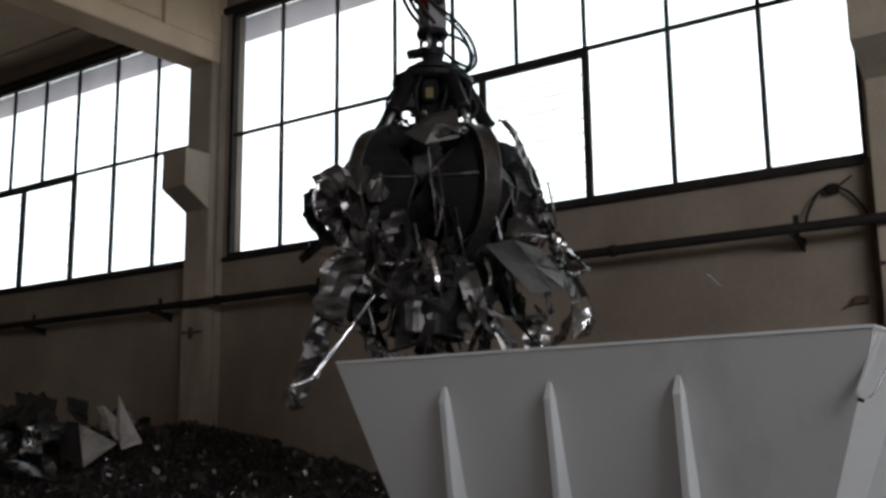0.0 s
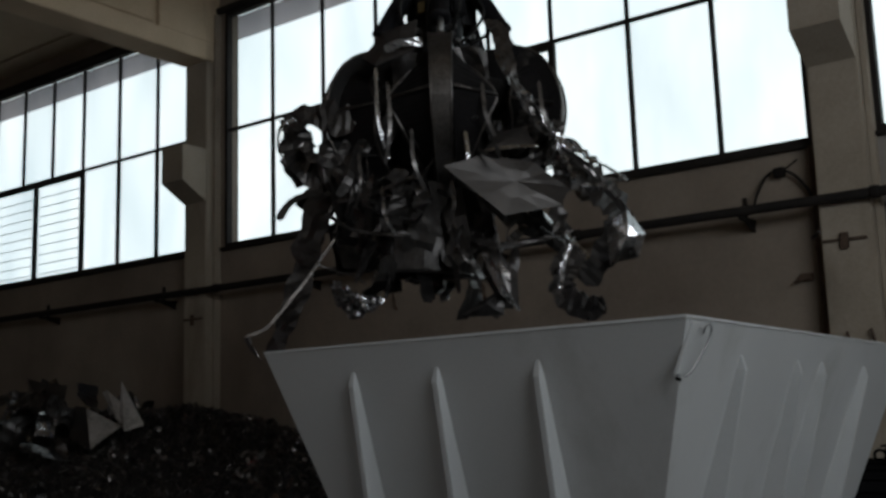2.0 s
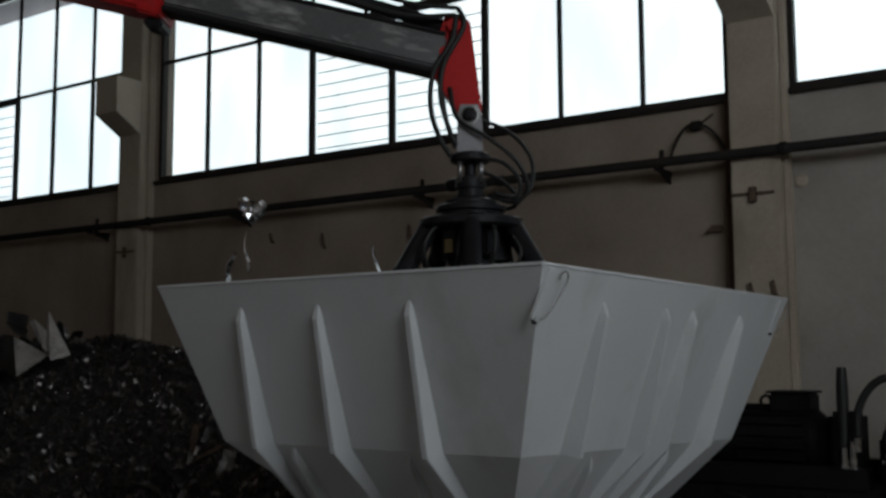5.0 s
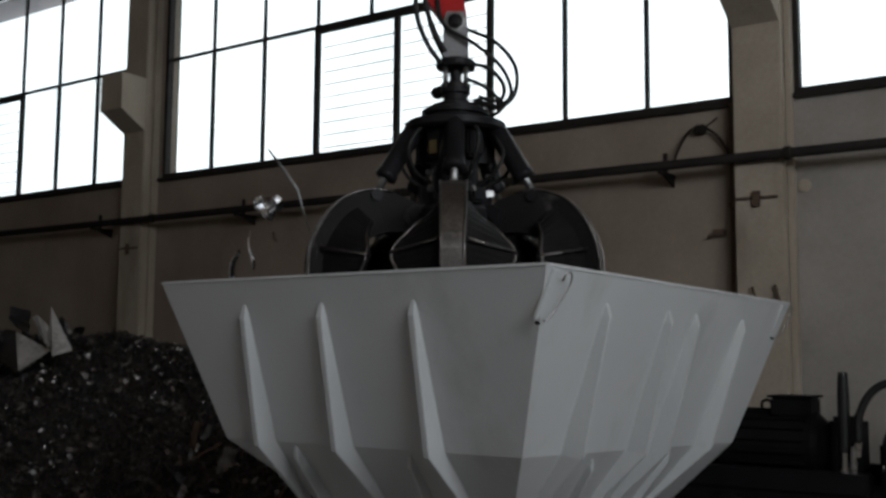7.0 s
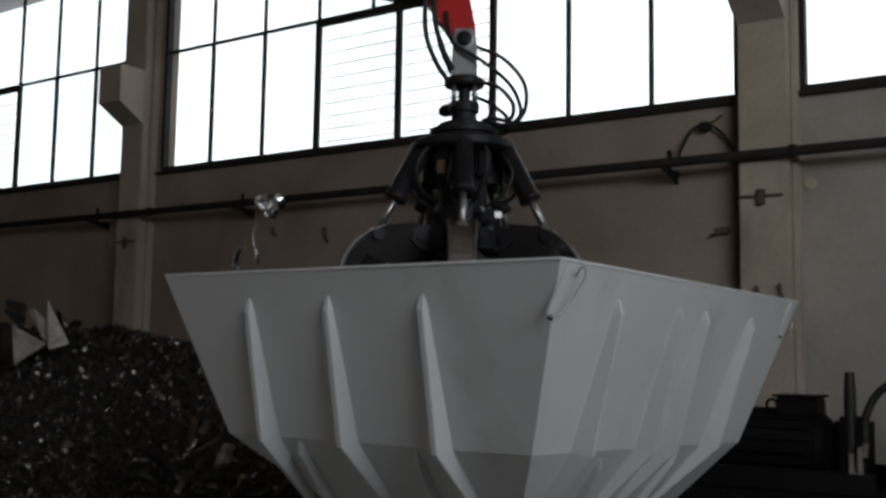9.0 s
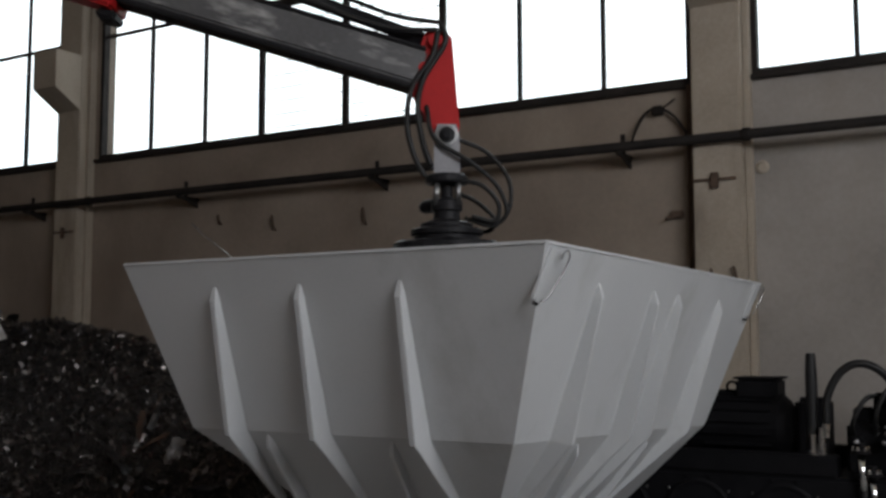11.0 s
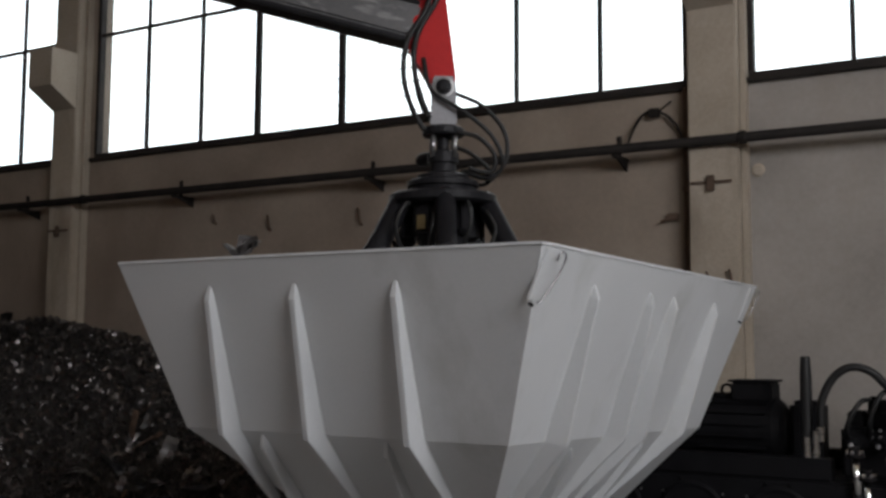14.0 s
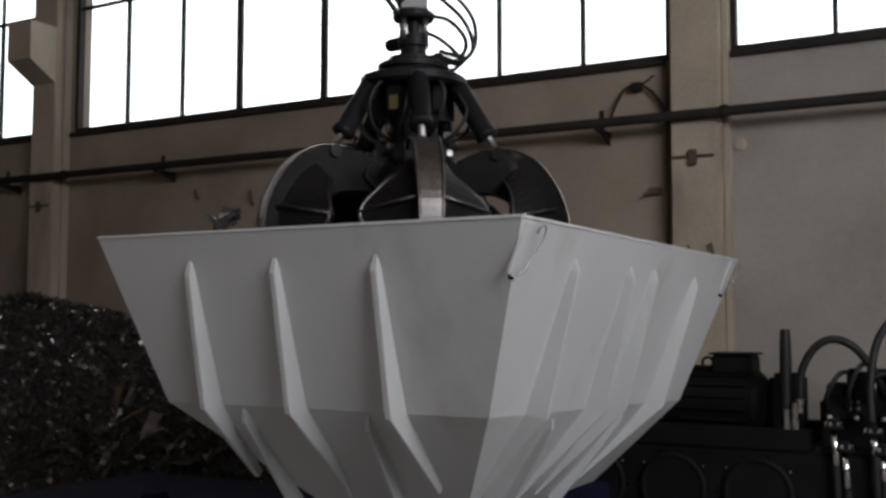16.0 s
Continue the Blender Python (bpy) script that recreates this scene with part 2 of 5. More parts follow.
def lathe(bm, profile, seg=32, m=None):
    """A turned shape about z from (radius, height) pairs, bottom to top, closed at both ends."""
    rings = []
    for r, z in profile:
        rings.append([bm.verts.new((m or Matrix()) @ Vector((r * math.cos(2 * math.pi * i / seg), r * math.sin(2 * math.pi * i / seg), z))) for i in range(seg)])
    for a, b in zip(rings, rings[1:]):
        for i in range(seg):
            j = (i + 1) % seg
            bm.faces.new((a[i], a[j], b[j], b[i]))
    bm.faces.new(rings[0][::-1])
    bm.faces.new(rings[-1])
    return bm


def hose(bm, points, r, seg=8, steps=8):
    """A smooth round hose through points."""
    pts = [Vector(p) for p in points]
    pts = [2 * pts[0] - pts[1]] + pts + [2 * pts[-1] - pts[-2]]
    path = []
    for i in range(1, len(pts) - 2):
        p0, p1, p2, p3 = pts[i - 1:i + 3]
        for k in range(steps):
            t = k / steps
            path.append(0.5 * (2 * p1 + (p2 - p0) * t + (2 * p0 - 5 * p1 + 4 * p2 - p3) * t * t + (3 * p1 - p0 - 3 * p2 + p3) * t ** 3))
    path.append(pts[-2])
    rings, side = [], None
    for i, p in enumerate(path):
        d = (path[min(i + 1, len(path) - 1)] - path[max(i - 1, 0)]).normalized()
        if side is None:
            side = d.orthogonal().normalized()
        side = (side - d * side.dot(d)).normalized()
        up = d.cross(side)
        rings.append([bm.verts.new(p + r * (math.cos(2 * math.pi * k / seg) * side + math.sin(2 * math.pi * k / seg) * up)) for k in range(seg)])
    for a, b in zip(rings, rings[1:]):
        for k in range(seg):
            j = (k + 1) % seg
            f = bm.faces.new((a[k], a[j], b[j], b[k]))
            f.smooth = True
    bm.faces.new(rings[0][::-1])
    bm.faces.new(rings[-1])
    return bm


def prism(bm, outline, lo, hi, m):
    """A flat outline given in (u, v), thickened from lo to hi along w; m turns (u, v, w) into place."""
    a = [bm.verts.new(m @ Vector((u, v, lo))) for u, v in outline]
    b = [bm.verts.new(m @ Vector((u, v, hi))) for u, v in outline]
    n = len(outline)
    for i in range(n):
        j = (i + 1) % n
        bm.faces.new((a[i], a[j], b[j], b[i]))
    bm.faces.new(a[::-1])
    bm.faces.new(b)
    return bm


XZ = Matrix(((1, 0, 0, 0), (0, 0, 1, 0), (0, 1, 0, 0), (0, 0, 0, 1)))  # (u, v, w) -> (x, z) with w along y
YZ = Matrix(((0, 0, 1, 0), (1, 0, 0, 0), (0, 1, 0, 0), (0, 0, 0, 1)))  # (u, v, w) -> (y, z) with w along x

# ---- large structure ----
WALL, OUT, BAY = 5.30, 5.52, 7.63
SILL, TRANSOM, HEAD = 3.84, 5.31, 6.82
W_LEFT, W_RIGHT = -6.24, 0.885          # opening between the columns
COL0, COL1, COL_Y = 0.945, 1.345, 5.10   # column's sides and face
X_WEST, X_EAST, Y_SOUTH, ROOF = -29.5, 9.1, -12.0, 7.15
BAYS = [-3, -2, -1, 0, 1]


def shift(k):
    """Offset of bay k along the wall."""
    return k * (BAY if k > 0 else 7.70)


def structure(name, bm, mat, label, category):
    return tagged(finish(name, bm, mat), label, category, kind="structure")


structure("floor", box(bmesh.new(), X_WEST, X_EAST, Y_SOUTH, OUT, -0.2, 0), M_FLOOR, "dark stained concrete factory floor", "floor")
ground = structure("ground", box(bmesh.new(), -400, 400, -400, 400, -0.5, -0.25), M_YARD, "pale grey yard ground outside the hall", "ground")
north = bmesh.new()
box(north, X_WEST, 1.15, WALL, OUT, 0, SILL - 0.03)
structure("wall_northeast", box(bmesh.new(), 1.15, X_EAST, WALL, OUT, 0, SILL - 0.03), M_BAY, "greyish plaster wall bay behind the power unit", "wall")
box(north, X_WEST, X_EAST, WALL, OUT, HEAD + 0.06, ROOF)
for k in BAYS + [2]:
    left = max(X_WEST, W_RIGHT + shift(k - 1))
    box(north, left, min(W_LEFT + shift(k), X_EAST), WALL, OUT, SILL - 0.03, HEAD + 0.06)
structure("wall_north", north, M_WALL, "stained beige plaster factory wall below high windows", "wall")
south = bmesh.new()
box(south, X_WEST, X_EAST, Y_SOUTH - 0.2, Y_SOUTH, 0, SILL)
box(south, X_WEST, X_EAST, Y_SOUTH - 0.2, Y_SOUTH, 6.8, ROOF)
box(south, X_WEST, -11.2, Y_SOUTH - 0.2, Y_SOUTH, SILL, 6.8)
box(south, 7.2, X_EAST, Y_SOUTH - 0.2, Y_SOUTH, SILL, 6.8)
structure("wall_south", south, M_WALL, "beige plaster factory wall with a window band", "wall")
structure("wall_west", box(bmesh.new(), X_WEST - 0.2, X_WEST, Y_SOUTH, OUT, 0, ROOF), M_WALL, "beige plaster end wall of the hall", "wall")
east = bmesh.new()
box(east, X_EAST, X_EAST + 0.2, Y_SOUTH, OUT, 0, 3.8)
box(east, X_EAST, X_EAST + 0.2, Y_SOUTH, -6.1, 3.8, ROOF)
box(east, X_EAST, X_EAST + 0.2, -0.5, OUT, 3.8, ROOF)
structure("wall_east", east, M_WALL, "beige plaster end wall with a wide high window opening", "wall")

ceil = bmesh.new()
box(ceil, X_WEST, X_EAST, Y_SOUTH, 4.92, ROOF, ROOF + 0.2)
box(ceil, X_WEST, X_EAST, 4.94, OUT, ROOF - 0.02, ROOF + 0.2)
y = 4.92
while y > Y_SOUTH:                        # ribs between the roof panels
    box(ceil, X_WEST, X_EAST, y - 0.03, y, ROOF - 0.03, ROOF + 0.01)
    y -= 1.25
structure("ceiling", ceil, M_CEIL, "brownish concrete roof panels with joints", "ceiling")
structure("eave", box(bmesh.new(), X_WEST, X_EAST, OUT, OUT + 0.52, HEAD + 0.02, HEAD + 0.05), M_EAVE, "milky translucent roof sheet overhang outside the windows", "eave")
# added dark bar that stands in for the shaded band above the windows
structure("lintel", box(bmesh.new(), X_WEST, X_EAST, 5.235, WALL - 0.002, HEAD + 0.02, HEAD + 0.10, 0.01), M_FRAME, "dark bar over the window band in place of shade", "lintel")

# hazy white sky behind the windows
hz = bpy.data.materials.new("hazy_white_sky")
nt, n, lk, p = nodes_of(hz)
n.remove(p)
em, no, co, rp = n.new("ShaderNodeEmission"), n.new("ShaderNodeTexNoise"), n.new("ShaderNodeTexCoord"), n.new("ShaderNodeValToRGB")
no.inputs["Scale"].default_value = 0.03
lk.new(co.outputs["Object"], no.inputs["Vector"])
rp.color_ramp.elements[0].color, rp.color_ramp.elements[1].color = (0.76, 0.86, 0.92, 1), (0.97, 1.0, 0.99, 1)
lk.new(no.outputs["Fac"], rp.inputs["Fac"])
lk.new(rp.outputs["Color"], em.inputs["Color"])
em.inputs["Strength"].default_value = 4.5
lk.new(em.outputs[0], n["Material Output"].inputs["Surface"])
structure("backdrop", box(bmesh.new(), -260, 120, 90, 90.2, -20, 140), hz, "hazy white overcast sky outside the windows", "sky")

# columns with crane corbels, and roof beams
for k in (-3, -2, -1, 0, 1):
    dx = shift(k)
    col = bmesh.new()
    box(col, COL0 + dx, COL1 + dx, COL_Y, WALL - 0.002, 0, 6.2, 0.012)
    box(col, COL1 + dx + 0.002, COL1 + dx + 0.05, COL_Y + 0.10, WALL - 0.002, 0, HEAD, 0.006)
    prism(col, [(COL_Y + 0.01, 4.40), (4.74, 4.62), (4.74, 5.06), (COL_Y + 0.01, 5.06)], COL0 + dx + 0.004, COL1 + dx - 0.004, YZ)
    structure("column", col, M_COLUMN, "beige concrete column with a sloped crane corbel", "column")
    beam = bmesh.new()
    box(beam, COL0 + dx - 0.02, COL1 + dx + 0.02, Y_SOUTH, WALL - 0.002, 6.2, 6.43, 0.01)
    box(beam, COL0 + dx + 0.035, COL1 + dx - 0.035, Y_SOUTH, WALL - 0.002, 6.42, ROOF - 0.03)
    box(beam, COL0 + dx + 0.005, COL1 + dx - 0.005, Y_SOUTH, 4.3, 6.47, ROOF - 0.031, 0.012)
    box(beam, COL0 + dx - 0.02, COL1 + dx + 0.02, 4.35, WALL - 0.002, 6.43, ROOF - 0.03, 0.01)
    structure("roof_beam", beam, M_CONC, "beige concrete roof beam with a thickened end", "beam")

# windows
PANES_TOP = [W_LEFT, -5.43, -4.60, -3.79, -3.04, -2.29, -1.545, -0.72, 0.10, W_RIGHT]
PANES_LOW = [W_LEFT, -5.43, -4.60, -3.79, -2.69, -1.545, -0.72, 0.10, W_RIGHT]
VENTS = {-3.79, -2.69}
WY = 5.335


def window(k):
    dx = shift(k)
    win = tagged(empty(f"window_{k + 4}", pose(dx, WY, SILL)), "dark steel framed industrial window with dusty panes", "window", kind="structure")
    fr = bmesh.new()
    box(fr, W_LEFT, W_RIGHT, -0.04, 0.04, -0.03, 0.045, 0.005)
    box(fr, W_LEFT, W_RIGHT, -0.04, 0.04, HEAD - SILL - 0.02, HEAD - SILL + 0.06, 0.005)
    box(fr, W_LEFT, W_LEFT + 0.05, -0.045, 0.045, 0.045, HEAD - SILL - 0.02, 0.005)
    box(fr, W_RIGHT - 0.035, W_RIGHT, -0.04, 0.04, 0.045, HEAD - SILL - 0.02, 0.005)
    part("window_frame", fr, M_FRAME, win)
    zt = TRANSOM - SILL
    part("transom", box(bmesh.new(), W_LEFT + 0.05, W_RIGHT - 0.035, -0.025, 0.025, zt - 0.017, zt + 0.017, 0.004), M_FRAME, win)
    part("vent_head", box(bmesh.new(), -3.79, -1.545, -0.04, 0.03, zt - 0.075, zt - 0.019, 0.005), M_FRAME, win)
    sill = bmesh.new()
    box(sill, W_LEFT - 0.03, W_RIGHT + 0.03, -0.10, -0.042, -0.05, -0.012, 0.006)
    part("window_sill", sill, M_FRAME, win)
    for x in PANES_TOP[1:-1]:
        part("mullion", box(bmesh.new(), x - 0.016, x + 0.016, -0.022, 0.022, zt + 0.018, HEAD - SILL - 0.021, 0.004), M_FRAME, win)
    for x in PANES_LOW[1:-1]:
        w = 0.034 if -3.9 < x < -1.5 else 0.018
        top = zt - 0.078 if x == -2.69 else zt - 0.018
        part("mullion", box(bmesh.new(), x - w, x + w, -0.026, 0.026, 0.046, top, 0.004), M_FRAME, win)
    for a, b in zip(PANES_TOP, PANES_TOP[1:]):
        g = part("pane", box(bmesh.new(), a + 0.012, b - 0.012, 0.004, 0.010, zt + 0.01, HEAD - SILL), M_GLASS, win)
        g.visible_shadow = False
    for a, b in zip(PANES_LOW, PANES_LOW[1:]):
        g = part("pane", box(bmesh.new(), a + 0.012, b - 0.012, 0.004, 0.010, 0.02, zt - 0.01), M_GLASS, win)
        g.visible_shadow = False
        if a in VENTS:                    # guard wires on the opening lights
            for i in range(9):
                z = 0.11 + i * 0.142
                part("guard_wire", box(bmesh.new(), a + 0.03, b - 0.03, 0.055, 0.064, z, z + 0.010), M_WIRE, win)


for k in (-1, 0, 1, -2):
    window(k)

# ---- wall fixtures ----
PIPE_Y, PIPE_Z = 5.04, 3.30
pipe = tagged(empty("wall_pipe", pose(0, PIPE_Y, PIPE_Z)), "long dark painted pipe on wall brackets", "pipe")
part("tube", tube(bmesh.new(), (-22, 0, 0), (X_EAST - 0.01, 0, 0), 0.042), M_PIPE, pipe)
for k in range(-5, 4):
    x = -2.15 + k * 2.5
    if COL0 - 0.1 < (x - COL0) % BAY + COL0 < COL1 + 0.1:
        continue
    br = bmesh.new()
    box(br, x - 0.02, x + 0.02, -0.06, 0.258, -0.075, -0.045, 0.004)
    box(br, x - 0.02, x + 0.02, 0.06, 0.085, -0.045, 0.12, 0.004)
    prism(br, [(0.02, -0.075), (0.258, -0.075), (0.258, -0.15)], x - 0.008, x + 0.008, YZ)
    part("bracket", br, M_PIPE, pipe)
for x in (1.40, -6.1, -1.2, 4.6):
    part("flange", lathe(bmesh.new(), [(0.05, -0.03), (0.054, -0.02), (0.054, 0.02), (0.05, 0.03)], 20, pose(x, 0, 0, 0, 90, 0)), M_PIPE, pipe)

# dark brown upright strip beside the column, built as a clipped round tube
upright = tagged(empty("down_pipe", pose(0.90, 5.24, 0)), "dark brown upright tube beside the column", "pipe")
part("tube", tube(bmesh.new(), (0, 0, 0), (0, 0, 3.80), 0.036), M_RUST, upright)
for z in (0.6, 1.8, 2.95):
    part("clip", lathe(bmesh.new(), [(0.04, -0.02), (0.045, -0.015), (0.045, 0.015), (0.04, 0.02)], 16, pose(0, 0, z)), M_RUST, upright)
upright2 = copy_thing(upright, pose(0.90 - 7.70, 5.24, 0))

hook = tagged(empty("pipe_loop", pose(0.60, 5.25, 3.45)), "dark bent pipe loop with a valve on the wall", "pipe")
part("loop", hose(bmesh.new(), [(-0.19, -0.10, -0.12), (-0.18, -0.03, 0.0), (-0.10, 0, 0.15), (0.0, 0, 0.19), (0.13, 0, 0.13), (0.24, 0, -0.02), (0.25, 0, -0.1)], 0.012), M_PIPE, hook)
part("valve", box(bmesh.new(), -0.035, 0.06, -0.03, 0.03, 0.13, 0.21, 0.01), M_PIPE, hook)
part("lever", tube(bmesh.new(), (0.04, -0.01, 0.17), (0.17, -0.02, 0.25), 0.008), M_PIPE, hook)

for dx in (0, -7.70):
    cross = tagged(empty("wall_clamp", pose(1.13 + dx, COL_Y, 2.97)), "rusty iron clamp bolted across the column face", "clamp")
    cb = bmesh.new()
    box(cb, -0.17, 0.17, -0.018, -0.002, -0.012, 0.012, 0.003)
    part("bar", cb, M_RUST, cross)
    part("plate", box(bmesh.new(), -0.035, 0.035, -0.03, -0.019, -0.075, 0.055, 0.006), M_RUST, cross)
stop = tagged(empty("wall_stub", pose(0.76, 5.298, 2.73)), "small rusty iron stub on the wall", "stub")
part("stub", box(bmesh.new(), -0.06, 0.05, -0.05, -0.001, -0.03, 0.03, 0.01), M_RUST, stop)
part("arm", tube(bmesh.new(), (0.0, -0.03, 0.0), (-0.1, -0.05, -0.04), 0.012), M_RUST, stop)
boss = tagged(empty("wall_cover", pose(1.46, 5.298, 3.07)), "round grey-brown cover cap on the wall", "cap")
part("cap", lathe(bmesh.new(), [(0.05, 0.0), (0.055, 0.008), (0.035, 0.018)], 20, pose(0, -0.001, 0, 90, 0, 0)), M_COLUMN, boss)
for x, z, h in ((-3.55, 2.92, 0.16), (-2.40, 2.92, 0.17), (-4.3, 3.0, 0.1), (1.107, 2.20, 0.11), (1.29, 2.20, 0.13), (-6.62, 2.55, 0.12)):
    yy = COL_Y if COL0 < x < COL1 else 5.298
    s = tagged(empty("wall_peg", pose(x, yy, z)), "short rusty iron rod set into plaster", "peg")
    part("rod", hose(bmesh.new(), [(0, 0, -h / 2), (0, -0.035, -h / 4), (-0.012, -0.035, h / 4), (-0.02, -0.04, h / 2)], 0.011, 6, 3), M_RUST, s)

# ---- hopper ----
# rim, knee and outlet corners of the funnel (x0, x1, y0, y1, z)
RIM, KNEE, MOUTH = (0.0, 2.0, 0.0, 2.92, 2.0), (0.095, 1.70, 0.345, 2.75, 1.285), (0.62, 1.27, 0.94, 2.50, 0.74)


BACK_DROP = 0.085


def ring(q, d=0.0):
    x0, x1, y0, y1, z = q
    zb = z - BACK_DROP * (q is KNEE)       # the fold lies lower at the back
    return [Vector((x0 + d, y0 + d, z)), Vector((x1 - d, y0 + d, z)), Vector((x1 - d, y1 - d, zb)), Vector((x0 + d, y1 - d, zb))]


hopper = tagged(empty("feed_hopper", pose(0, 0, 0)), "large grey-painted steel feed hopper with welded ribs", "hopper")
shell = bmesh.new()
rings = [[shell.verts.new(p) for p in ring(q, d)] for q, d in ((MOUTH, 0), (KNEE, 0), (RIM, 0), (RIM, 0.012), (KNEE, 0.012), (MOUTH, 0.012))]
for a, b in zip(rings, rings[1:] + rings[:1]):
    for i in range(4):
        j = (i + 1) % 4
        shell.faces.new((a[i], a[j], b[j], b[i]))
part("shell", shell, M_HOPPER, hopper)


def rib(line, width, side, cut=0.05):
    """A folded stiffener that runs over one or two panels. line: point, outward direction and depth at the top, the fold and the end."""
    bm = bmesh.new()
    side = Vector(side).normalized()
    along = (line[1][0] - line[0][0]).normalized()
    p0, o0, d0 = line[0]
    rows = []
    for p, out, d, w in [(p0, o0, 0.003, width * 0.55), (p0 + along * cut, o0, d0, width)] + [(*q, width) for q in line[1:]]:
        rows.append([bm.verts.new(p + side * s * w / 2 + Vector(out).normalized() * o) for s, o in ((-1, -0.006), (-0.86, d), (0.86, d), (1, -0.006))])
    for a, b in zip(rows, rows[1:]):
        for i in range(3):
            bm.faces.new((a[i], a[i + 1], b[i + 1], b[i]))
    bm.faces.new(rows[0][::-1])
    bm.faces.new(rows[-1])
    bmesh.ops.recalc_face_normals(bm, faces=bm.faces)
    bmesh.ops.bevel(bm, geom=[e for e in bm.edges if e.calc_length() > 0.2], offset=0.0025, segments=2, affect="EDGES", clamp_overlap=True)
    return bm


def on(q0, q1, f, axis, value):
    """A point on a panel at the share f from q0 down to q1. axis x: front panel at that x; axis y: east panel at that y."""
    z = q0[4] + (q1[4] - q0[4]) * f
    if axis == "x":
        return Vector((value, q0[2] + (q1[2] - q0[2]) * f, z))
    share = 1 - f if q0 is KNEE else f
    return Vector((q0[1] + (q1[1] - q0[1]) * f, value, z - BACK_DROP * share * max(0.0, (value - 0.345) / 2.4)))


front_up = Vector((0, -(RIM[4] - KNEE[4]), -(KNEE[2] - RIM[2])))
front_low = Vector((0, -(KNEE[4] - MOUTH[4]), -(MOUTH[2] - KNEE[2])))
east_up = Vector((RIM[4] - KNEE[4], 0, -(RIM[1] - KNEE[1])))
east_low = Vector((KNEE[4] - MOUTH[4], 0, -(KNEE[1] - MOUTH[1])))
front_fold, east_fold = Vector((0, -1, -0.14)), Vector((1, 0, -0.14))
for x_top, x_bot, x_end in ((0.477, 0.395, -0.075), (0.914, 0.846, -0.045), (1.382, 1.325, -0.045)):
    line = [(on(RIM, KNEE, 0.155, "x", x_top), front_up, 0.034), (on(RIM, KNEE, 1.0, "x", x_bot), front_fold, 0.112), (on(KNEE, MOUTH, 0.62, "x", x_bot + x_end), front_low, 0.030)]
    part("rib", rib(line, 0.032, (1, 0, 0)), M_HOPPER, hopper)
for x_top, x_bot in ((0.512, 0.44), (1.148, 1.03)):
    part("rib", rib([(on(KNEE, MOUTH, 0.03, "x", x_top), front_low, 0.04), (on(KNEE, MOUTH, 0.98, "x", x_bot), front_low, 0.085)], 0.026, (1, 0, 0)), M_HOPPER, hopper)
part("rib", rib([(on(KNEE, MOUTH, 0.58, "x", 0.80), front_low, 0.02), (on(KNEE, MOUTH, 0.98, "x", 0.76), front_low, 0.07)], 0.026, (1, 0, 0)), M_HOPPER, hopper)
for y_top, y_bot, y_end in ((0.58, 0.68, 1.05), (1.22, 1.32, 1.35), (1.55, 1.58, 1.55), (2.22, 2.16, 1.95)):
    line = [(on(RIM, KNEE, 0.155, "y", y_top), east_up, 0.036), (on(RIM, KNEE, 1.0, "y", y_bot), east_fold, 0.095), (on(KNEE, MOUTH, 0.86, "y", y_bot + 0.4 * (y_end - y_bot)), east_low, 0.012)]
    part("rib", rib(line, 0.030, (0, 1, 0)), M_HOPPER, hopper)
for y_top, y_bot in ((1.0, 1.2), (1.88, 1.85)):
    part("rib", rib([(on(KNEE, MOUTH, 0.06, "y", y_top), east_low, 0.03), (on(KNEE, MOUTH, 0.98, "y", y_bot), east_low, 0.06)], 0.026, (0, 1, 0)), M_HOPPER, hopper)
rim = bmesh.new()
box(rim, -0.002, 2.002, -0.002, 0.014, 1.992, 2.004, 0.003)
box(rim, 1.986, 2.002, 0.016, 2.92, 1.992, 2.004, 0.003)
box(rim, -0.002, 0.014, 0.016, 2.92, 1.992, 2.004, 0.003)
box(rim, 0.016, 1.984, 2.906, 2.922, 1.992, 2.004, 0.003)
part("rim", rim, M_WELD, hopper)
LUG_OUT = Vector((0.92, 0, -0.39))
for y in (0.03, 2.76):                    # lifting lugs near the corners of the east panel
    lug = bmesh.new()
    outline = [(y + 0.015, 1.986), (y + 0.075, 1.986), (y + 0.035, 1.81), (y + 0.015, 1.81)]
    low_ring, top_ring = [[lug.verts.new(Vector((2.0 - 0.42 * (2.0 - v), u, v)) + LUG_OUT * d) for u, v in outline] for d in (-0.004, 0.010)]
    lug.faces.new(top_ring)
    lug.faces.new(low_ring[::-1])
    for i in range(4):
        j = (i + 1) % 4
        lug.faces.new((low_ring[i], low_ring[j], top_ring[j], top_ring[i]))
    bmesh.ops.recalc_face_normals(lug, faces=lug.faces)
    bmesh.ops.bevel(lug, geom=list(lug.edges), offset=0.003, segments=2, affect="EDGES", clamp_overlap=True)
    lg = part("lifting_lug", lug, M_HOPPER, hopper)
    part("shackle", hose(bmesh.new(), [(2.008, y + 0.078, 1.945), (2.018, y + 0.082, 1.968), (2.024, y + 0.105, 1.975), (2.020, y + 0.122, 1.955), (2.008, y + 0.115, 1.92), (1.985, y + 0.09, 1.865), (1.962, y + 0.06, 1.815), (1.948, y + 0.04, 1.80)], 0.0035, 6, 4), M_STEEL, lg, "thin dark steel shackle")
    part("bolt", tube(bmesh.new(), (1.925, y + 0.02, 1.797), (1.942, y + 0.02, 1.79), 0.006, seg=10), M_TINE, lg)
